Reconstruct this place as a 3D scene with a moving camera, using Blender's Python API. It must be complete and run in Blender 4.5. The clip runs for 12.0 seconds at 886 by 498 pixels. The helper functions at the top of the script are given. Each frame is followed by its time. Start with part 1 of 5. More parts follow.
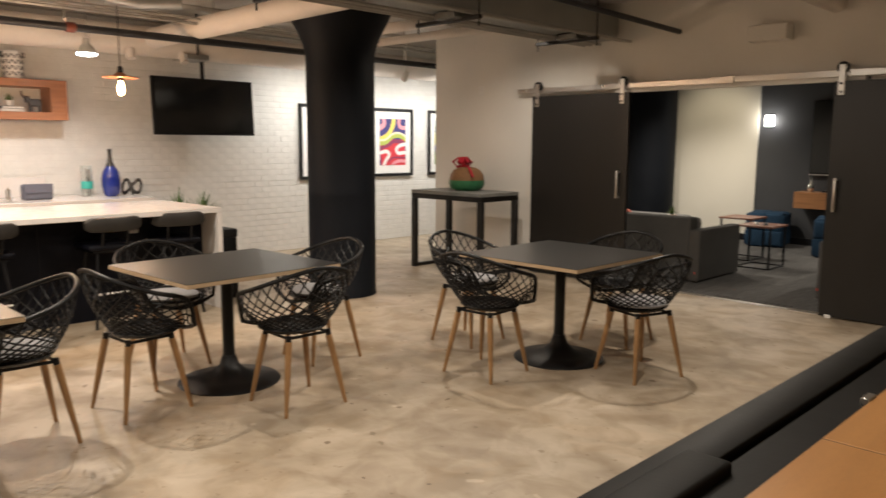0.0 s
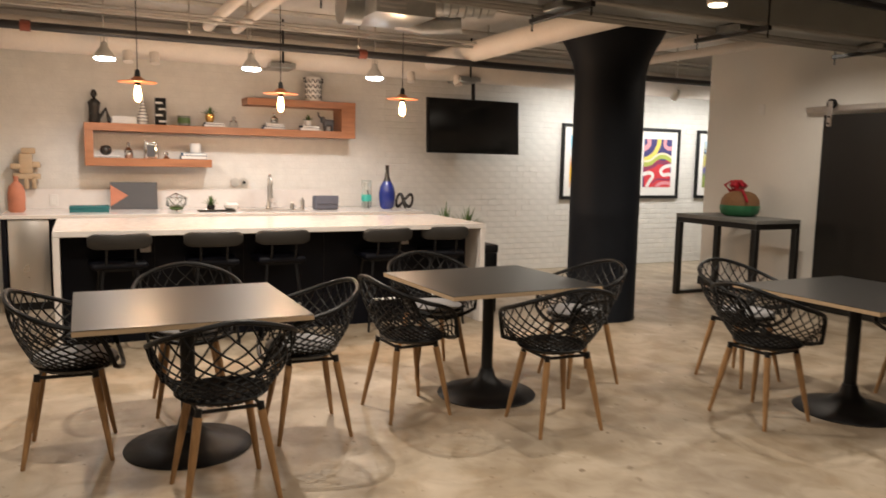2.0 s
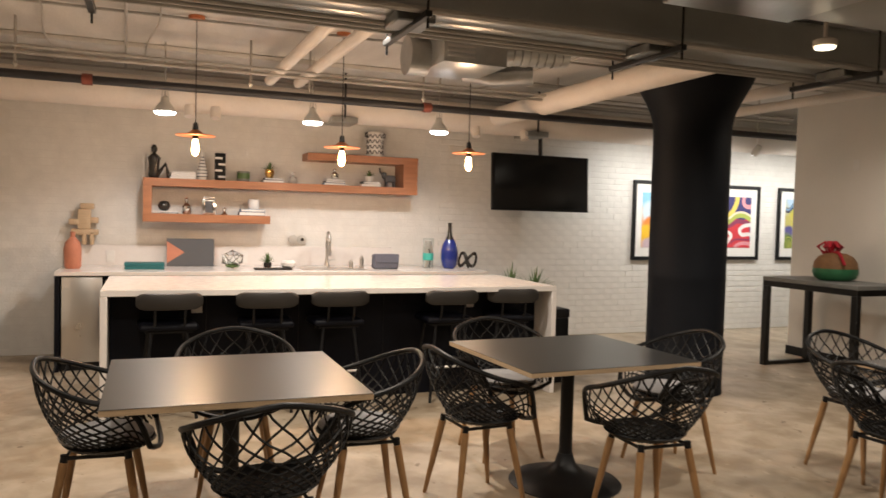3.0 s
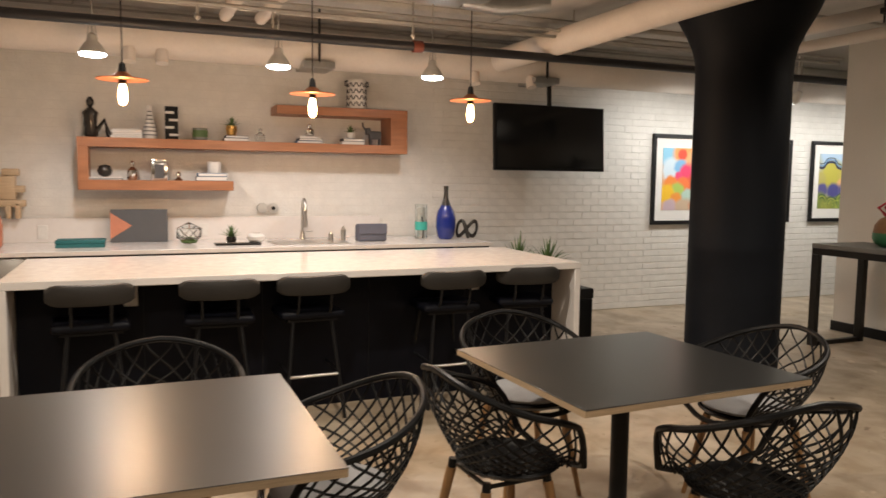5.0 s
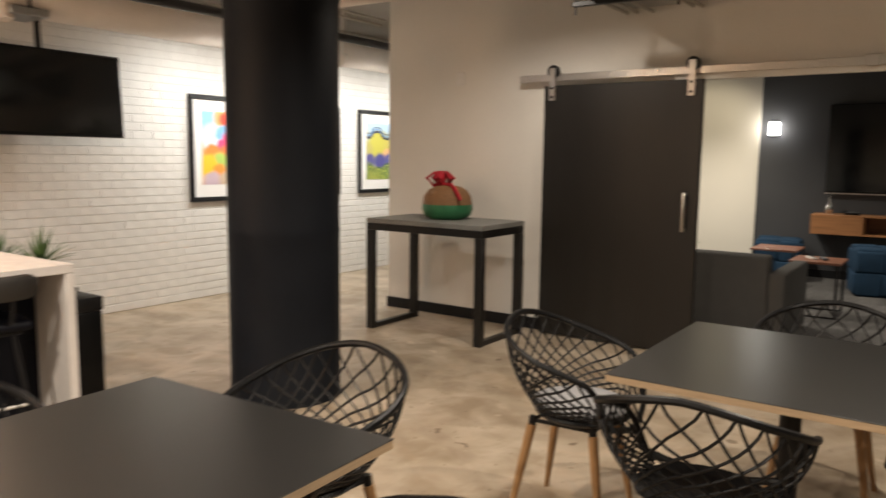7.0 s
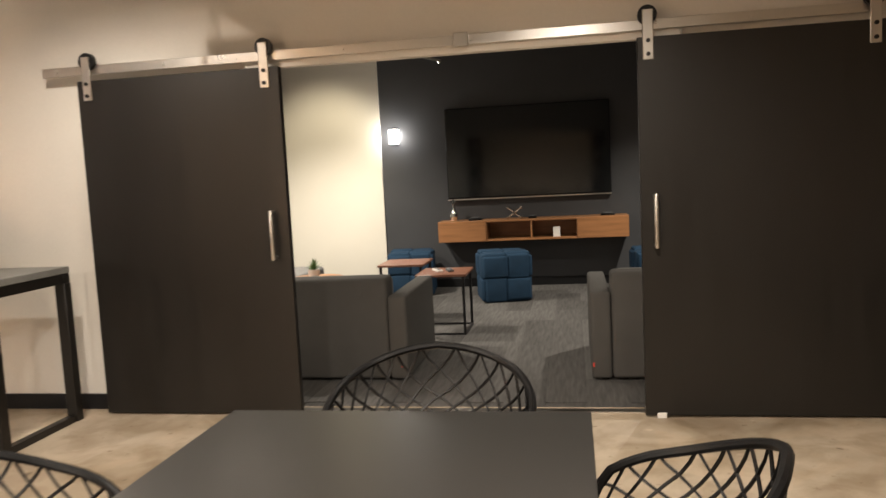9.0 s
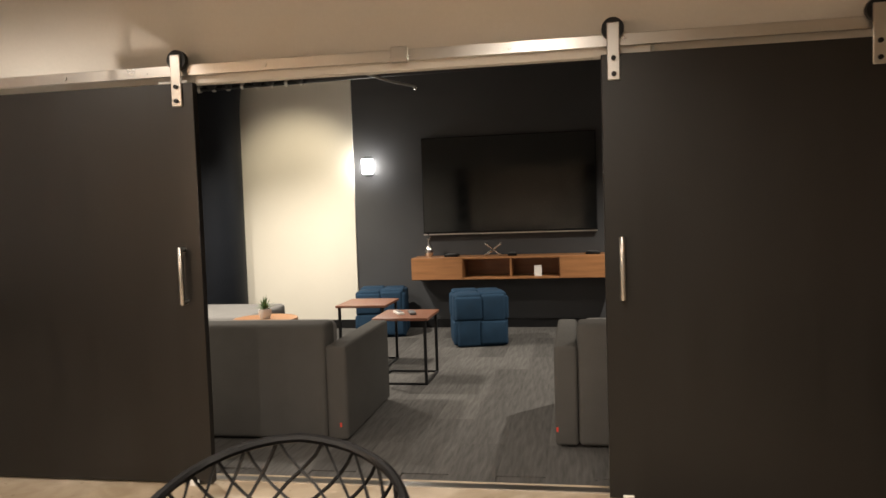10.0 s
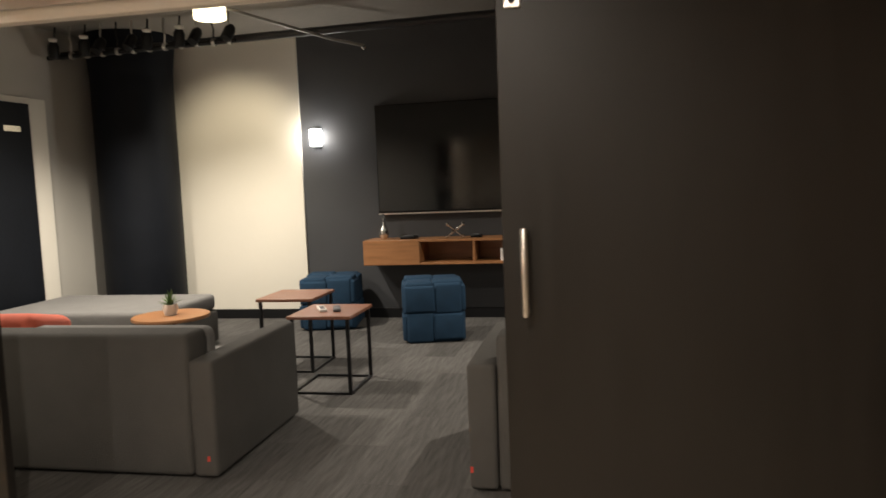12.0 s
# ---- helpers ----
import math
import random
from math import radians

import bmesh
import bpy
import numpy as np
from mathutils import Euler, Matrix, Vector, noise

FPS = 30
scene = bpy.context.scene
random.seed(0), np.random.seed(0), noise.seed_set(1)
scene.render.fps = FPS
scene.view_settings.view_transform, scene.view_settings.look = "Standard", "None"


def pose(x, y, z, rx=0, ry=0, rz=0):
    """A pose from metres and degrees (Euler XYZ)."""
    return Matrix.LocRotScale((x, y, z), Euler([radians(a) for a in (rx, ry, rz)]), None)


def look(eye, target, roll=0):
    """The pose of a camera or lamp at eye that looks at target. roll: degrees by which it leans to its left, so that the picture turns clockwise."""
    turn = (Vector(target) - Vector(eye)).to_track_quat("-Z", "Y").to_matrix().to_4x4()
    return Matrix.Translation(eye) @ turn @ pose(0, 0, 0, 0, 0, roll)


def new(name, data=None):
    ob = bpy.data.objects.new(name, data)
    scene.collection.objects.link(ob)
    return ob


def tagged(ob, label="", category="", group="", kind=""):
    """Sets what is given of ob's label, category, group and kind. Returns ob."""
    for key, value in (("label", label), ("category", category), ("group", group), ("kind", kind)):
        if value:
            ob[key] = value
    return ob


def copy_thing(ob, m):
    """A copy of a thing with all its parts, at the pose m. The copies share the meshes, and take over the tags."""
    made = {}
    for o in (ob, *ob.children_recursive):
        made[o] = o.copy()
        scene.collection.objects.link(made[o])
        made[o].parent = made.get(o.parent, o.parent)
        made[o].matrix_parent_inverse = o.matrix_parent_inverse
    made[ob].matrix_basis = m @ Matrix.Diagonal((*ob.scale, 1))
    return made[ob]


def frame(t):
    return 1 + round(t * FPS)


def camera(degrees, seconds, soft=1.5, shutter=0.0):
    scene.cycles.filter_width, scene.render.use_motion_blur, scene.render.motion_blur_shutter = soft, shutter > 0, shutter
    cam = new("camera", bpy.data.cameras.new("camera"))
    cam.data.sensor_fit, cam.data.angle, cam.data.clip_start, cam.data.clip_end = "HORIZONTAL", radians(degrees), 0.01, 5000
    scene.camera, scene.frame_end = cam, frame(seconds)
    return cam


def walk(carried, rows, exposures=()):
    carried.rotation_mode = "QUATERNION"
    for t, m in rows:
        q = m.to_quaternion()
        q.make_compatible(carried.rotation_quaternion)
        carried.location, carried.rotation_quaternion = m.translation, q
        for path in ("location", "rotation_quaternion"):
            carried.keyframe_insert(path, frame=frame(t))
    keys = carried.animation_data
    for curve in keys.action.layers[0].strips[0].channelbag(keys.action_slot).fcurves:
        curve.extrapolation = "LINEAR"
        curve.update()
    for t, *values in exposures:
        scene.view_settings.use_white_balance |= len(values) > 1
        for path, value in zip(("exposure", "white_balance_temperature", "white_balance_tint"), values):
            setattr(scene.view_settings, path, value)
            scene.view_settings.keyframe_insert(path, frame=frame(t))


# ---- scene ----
cam = camera(61.2, 12.0, shutter=0.4)
PATH = [
    (0, (0.374, 0.449, 1.501), (-1.027, 1.849, 1.224), 0.3),
    (0.5, (0.373, 0.439, 1.508), (-1.177, 1.674, 1.239), 0.5),
    (1, (0.384, 0.429, 1.509), (-1.252, 1.547, 1.236), 0.4),
    (1.5, (0.376, 0.428, 1.508), (-1.33, 1.436, 1.235), 0.6),
    (2, (0.263, 0.433, 1.489), (-1.525, 1.298, 1.257), 1.2),
    (2.5, (0.023, 0.496, 1.487), (-1.807, 1.293, 1.364), 1.4),
    (3, (-0.2, 0.545, 1.485), (-2.06, 1.274, 1.402), 1.5),
    (3.2, (-0.268, 0.577, 1.484), (-2.145, 1.263, 1.402), 1.8),
    (4.8, (-1.257, 0.86, 1.496), (-3.115, 1.577, 1.313), 0.6),
    (5, (-1.341, 0.924, 1.494), (-3.183, 1.679, 1.309), 0.7),
    (5.5, (-1.596, 1.109, 1.496), (-3.401, 1.946, 1.294), 1.2),
    (6, (-1.874, 1.284, 1.481), (-3.551, 2.35, 1.249), 0.4),
    (6.5, (-2.074, 1.531, 1.467), (-3.484, 2.926, 1.213), -0.1),
    (7, (-2.252, 1.867, 1.466), (-3.39, 3.493, 1.223), 0.7),
    (7.5, (-2.375, 2.184, 1.467), (-3.177, 3.999, 1.218), 0.5),
    (7.7, (-2.417, 2.342, 1.472), (-3.079, 4.213, 1.224), -0.4),
    (9.3, (-2.181, 3.504, 1.372), (-2.493, 5.471, 1.196), -3.5),
    (9.5, (-2.138, 3.65, 1.383), (-2.428, 5.623, 1.23), -3.9),
    (10, (-2.005, 3.929, 1.389), (-2.36, 5.894, 1.277), -1.9),
    (10.5, (-1.877, 4.183, 1.377), (-2.347, 6.122, 1.245), -0.4),
    (11, (-1.818, 4.452, 1.39), (-2.306, 6.387, 1.259), -1.1),
    (11.5, (-1.716, 4.715, 1.383), (-2.171, 6.658, 1.252), -1.7),
    (12, (-1.584, 4.969, 1.394), (-1.983, 6.92, 1.212), -2.3),
]
walk(cam, [(t, look(eye, target, roll)) for t, eye, target, roll in PATH],
     [(0, 0.75), (1.5, 0.62), (3.0, 0.58), (5.0, 0.36), (6.0, 0.42), (7.0, 0.9), (7.5, 0.92), (9.3, 1.62), (10.5, 1.52), (12, 1.38)])

# ---- world and lights ----
world = bpy.data.worlds.new("World")
scene.world = world
world.use_nodes = True
world.node_tree.nodes["Background"].inputs[0].default_value = (0.9, 0.95, 1, 1)
world.node_tree.nodes["Background"].inputs[1].default_value = 0.02

WARM, COOL, SOFT = (1.0, 0.66, 0.4), (1.0, 0.94, 0.89), (1.0, 0.875, 0.735)


def lamp(name, kind, where, power, colour, size=0.05, target=None, cone=120, blend=0.6):
    data = bpy.data.lights.new(name, kind)
    data.energy, data.color = power, colour
    if kind == "AREA":
        data.shape, data.size = "DISK", size
    else:
        data.shadow_soft_size = size
    if kind == "SPOT":
        data.spot_size, data.spot_blend = radians(cone), blend
    ob = new(name, data)
    ob.matrix_world = look(where, target) if target else pose(*where)
    return ob


WALL_X = -8.65
CONE_LAMPS = [(-7.35, 0.66, 2.36), (-7.35, 1.98, 2.36), (-7.35, 3.27, 2.355)]
PENDANTS = [(-6.3, 0.865, 1.99), (-6.3, 2.015, 1.965), (-6.3, 3.155, 1.98)]
# a few known ceiling cans, the rest added to brighten floor, doors and walls
CANS_AND_FILLS = [(-3.6, 4.3, 2.57, 50), (-4.8, 1.75, 2.8, 120), (-3.05, 0.3, 2.8, 70), (-1.5, 3.3, 2.8, 55), (-2.25, 5.4, 2.72, 78), (-0.9, 0.6, 2.8, 55), (-4.8, -0.3, 2.8, 30), (-4.8, 6.3, 2.8, 45)]
SPOTS = [(-7.55, 6.5, 2.42), (-7.55, 7.6, 2.42), (-7.55, 8.75, 2.42), (-7.55, 9.9, 2.42)]
for x, y, z in CONE_LAMPS:
    lamp("cone_light", "SPOT", (x, y, z - 0.06), 27, COOL, 0.05, (x, y, 0), 150, 0.5)
for x, y, z in PENDANTS:
    lamp("bulb_light", "POINT", (x, y, z - 0.09), 17, WARM, 0.03)
for x, y, z, watts in CANS_AND_FILLS:
    lamp("can_light", "SPOT", (x, y, z - 0.04), watts, SOFT, 0.025, (x, y, 0), 162, 0.65)
for x, y, z in SPOTS:
    lamp("spot_light", "SPOT", (x - 0.1, y, z - 0.06), 40, (1, 0.97, 0.91), 0.05, (WALL_X, y, 0.9), 165, 1.0)
lamp("sconce_light", "POINT", (-4.39, 12.22, 1.9), 2.5, (1, 0.93, 0.82), 0.05)
# unseen overhead spot added to wash the cream wall, separate from the sconce
lamp("cream_wall_wash", "SPOT", (-4.9, 10.9, 2.5), 28, (1, 0.86, 0.62), 0.06, (-5.25, 12.4, 1.6), 75, 0.8)
lamp("lounge_can_and_fill", "SPOT", (-4.9, 10.7, 2.72), 128, (1, 0.9, 0.76), 0.02, (-4.9, 10.7, 0), 130, 0.7)
# fill without a fixture, added to lift the left side of the lounge
lamp("lounge_can_and_fill", "SPOT", (-5.6, 9.3, 2.72), 100, (1, 0.9, 0.76), 0.05, (-5.6, 9.3, 0), 150, 0.7)
lamp("lounge_can_and_fill", "SPOT", (-0.9, 10.5, 2.72), 138, (1, 0.9, 0.76), 0.02, (-0.9, 10.5, 0), 130, 0.7)

# ---- materials ----


def mat(name, colour, rough=0.5, metal=0.0, vary=0.12, scale=6.0, bump=0.05, fine=90.0, spec=0.5, coat=0.0, second=None, stretch=(1, 1, 1), objects=0.0):
    m = bpy.data.materials.new(name)
    m.use_nodes = True
    nt = m.node_tree
    b = nt.nodes["Principled BSDF"]
    b.inputs["Metallic"].default_value = metal
    b.inputs["Specular IOR Level"].default_value = spec
    b.inputs["Coat Weight"].default_value = coat
    co = nt.nodes.new("ShaderNodeTexCoord")
    mp = nt.nodes.new("ShaderNodeMapping")
    mp.inputs["Scale"].default_value = stretch
    nt.links.new(co.outputs["Object"], mp.inputs[0])
    big, small = nt.nodes.new("ShaderNodeTexNoise"), nt.nodes.new("ShaderNodeTexNoise")
    for n, s in ((big, scale), (small, fine)):
        n.inputs["Scale"].default_value = s
        n.inputs["Detail"].default_value = 5
        nt.links.new(mp.outputs[0], n.inputs["Vector"])
    ramp = nt.nodes.new("ShaderNodeValToRGB")
    other = second or [c * (1 - vary) for c in colour]
    top = [min(1, c * (1 + vary * 0.5)) for c in colour]
    ramp.color_ramp.elements[0].position, ramp.color_ramp.elements[1].position = 0.3, 0.7
    ramp.color_ramp.elements[0].color = (*other, 1)
    ramp.color_ramp.elements[1].color = (*top, 1)
    mixf = nt.nodes.new("ShaderNodeMix")
    mixf.inputs[0].default_value = 0.3
    nt.links.new(big.outputs[0], mixf.inputs[2])
    nt.links.new(small.outputs[0], mixf.inputs[3])
    nt.links.new(mixf.outputs[0], ramp.inputs[0])
    out = ramp.outputs[0]
    if objects:
        info = nt.nodes.new("ShaderNodeObjectInfo")
        hsv = nt.nodes.new("ShaderNodeHueSaturation")
        rng = nt.nodes.new("ShaderNodeMapRange")
        rng.inputs[3].default_value, rng.inputs[4].default_value = 1 - objects, 1 + objects * 0.3
        nt.links.new(info.outputs["Random"], rng.inputs[0])
        nt.links.new(rng.outputs[0], hsv.inputs["Value"])
        nt.links.new(out, hsv.inputs["Color"])
        out = hsv.outputs[0]
    nt.links.new(out, b.inputs["Base Color"])
    rr = nt.nodes.new("ShaderNodeMapRange")
    rr.inputs[3].default_value, rr.inputs[4].default_value = max(0, rough - 0.08), min(1, rough + 0.08)
    nt.links.new(big.outputs[0], rr.inputs[0])
    nt.links.new(rr.outputs[0], b.inputs["Roughness"])
    if bump:
        bp = nt.nodes.new("ShaderNodeBump")
        bp.inputs["Strength"].default_value = min(1, bump * 4)
        bp.inputs["Distance"].default_value = 0.004
        nt.links.new(small.outputs[0], bp.inputs["Height"])
        nt.links.new(bp.outputs[0], b.inputs["Normal"])
    return m


def glow(name, colour, power):
    m = bpy.data.materials.new(name)
    m.use_nodes = True
    b = m.node_tree.nodes["Principled BSDF"]
    b.inputs["Base Color"].default_value = (*colour, 1)
    b.inputs["Emission Color"].default_value = (*colour, 1)
    b.inputs["Emission Strength"].default_value = power
    return m


def glassy(name, colour, rough=0.03):
    m = mat(name, colour, rough, vary=0.02, bump=0)
    b = m.node_tree.nodes["Principled BSDF"]
    b.inputs["Transmission Weight"].default_value = 0.95
    b.inputs["IOR"].default_value = 1.3
    return m


def concrete_floor():
    m = bpy.data.materials.new("polished_concrete")
    m.use_nodes = True
    nt = m.node_tree
    b = nt.nodes["Principled BSDF"]
    co = nt.nodes.new("ShaderNodeTexCoord")

    def noise_node(s, d, dist=0.0):
        n = nt.nodes.new("ShaderNodeTexNoise")
        n.inputs["Scale"].default_value, n.inputs["Detail"].default_value = s, d
        n.inputs["Distortion"].default_value = dist
        nt.links.new(co.outputs["Object"], n.inputs["Vector"])
        return n

    def ramp_node(src, rows):
        r = nt.nodes.new("ShaderNodeValToRGB")
        while len(r.color_ramp.elements) < len(rows):
            r.color_ramp.elements.new(0.5)
        for e, (p, c) in zip(r.color_ramp.elements, rows):
            e.position, e.color = p, (*c, 1)
        nt.links.new(src, r.inputs[0])
        return r

    def mul(a, c, fac, how="MULTIPLY"):
        x = nt.nodes.new("ShaderNodeMix")
        x.data_type, x.blend_type = "RGBA", how
        x.inputs[0].default_value = fac
        nt.links.new(a, x.inputs[6])
        nt.links.new(c, x.inputs[7])
        return x.outputs[2]

    base = ramp_node(noise_node(0.9, 8, 1.2).outputs[0], [(0.3, (0.31, 0.25, 0.18)), (0.5, (0.44, 0.365, 0.275)), (0.7, (0.54, 0.465, 0.37))])
    blot = ramp_node(noise_node(4.5, 9, 0.6).outputs[0], [(0.35, (0.72, 0.68, 0.62)), (0.6, (1, 1, 1))])
    speck = ramp_node(noise_node(16, 3).outputs[0], [(0.66, (1, 1, 1)), (0.72, (0.62, 0.58, 0.52))])
    pale = ramp_node(noise_node(7, 2).outputs[0], [(0.70, (0, 0, 0)), (0.76, (0.22, 0.2, 0.17))])
    c = mul(base.outputs[0], blot.outputs[0], 1.0)
    c = mul(c, speck.outputs[0], 0.8)
    c = mul(c, pale.outputs[0], 0.6, "ADD")
    worn = ramp_node(noise_node(1.7, 12, 0.5).outputs[0], [(0.44, (0.80, 0.77, 0.75)), (0.47, (1, 1, 1)), (0.56, (1, 1, 1)), (0.58, (1.12, 1.08, 1.04))])
    pits = ramp_node(noise_node(9, 2, 0.3).outputs[0], [(0.725, (1, 1, 1)), (0.74, (0.45, 0.4, 0.35))])
    c = mul(c, worn.outputs[0], 0.5)
    c = mul(c, pits.outputs[0], 0.9)
    nt.links.new(c, b.inputs["Base Color"])
    rr = nt.nodes.new("ShaderNodeMapRange")
    rr.inputs[3].default_value, rr.inputs[4].default_value = 0.3, 0.58
    nt.links.new(noise_node(2.5, 6).outputs[0], rr.inputs[0])
    nt.links.new(rr.outputs[0], b.inputs["Roughness"])
    bp = nt.nodes.new("ShaderNodeBump")
    bp.inputs["Strength"].default_value, bp.inputs["Distance"].default_value = 0.15, 0.004
    nt.links.new(noise_node(30, 6).outputs[0], bp.inputs["Height"])
    nt.links.new(bp.outputs[0], b.inputs["Normal"])
    return m


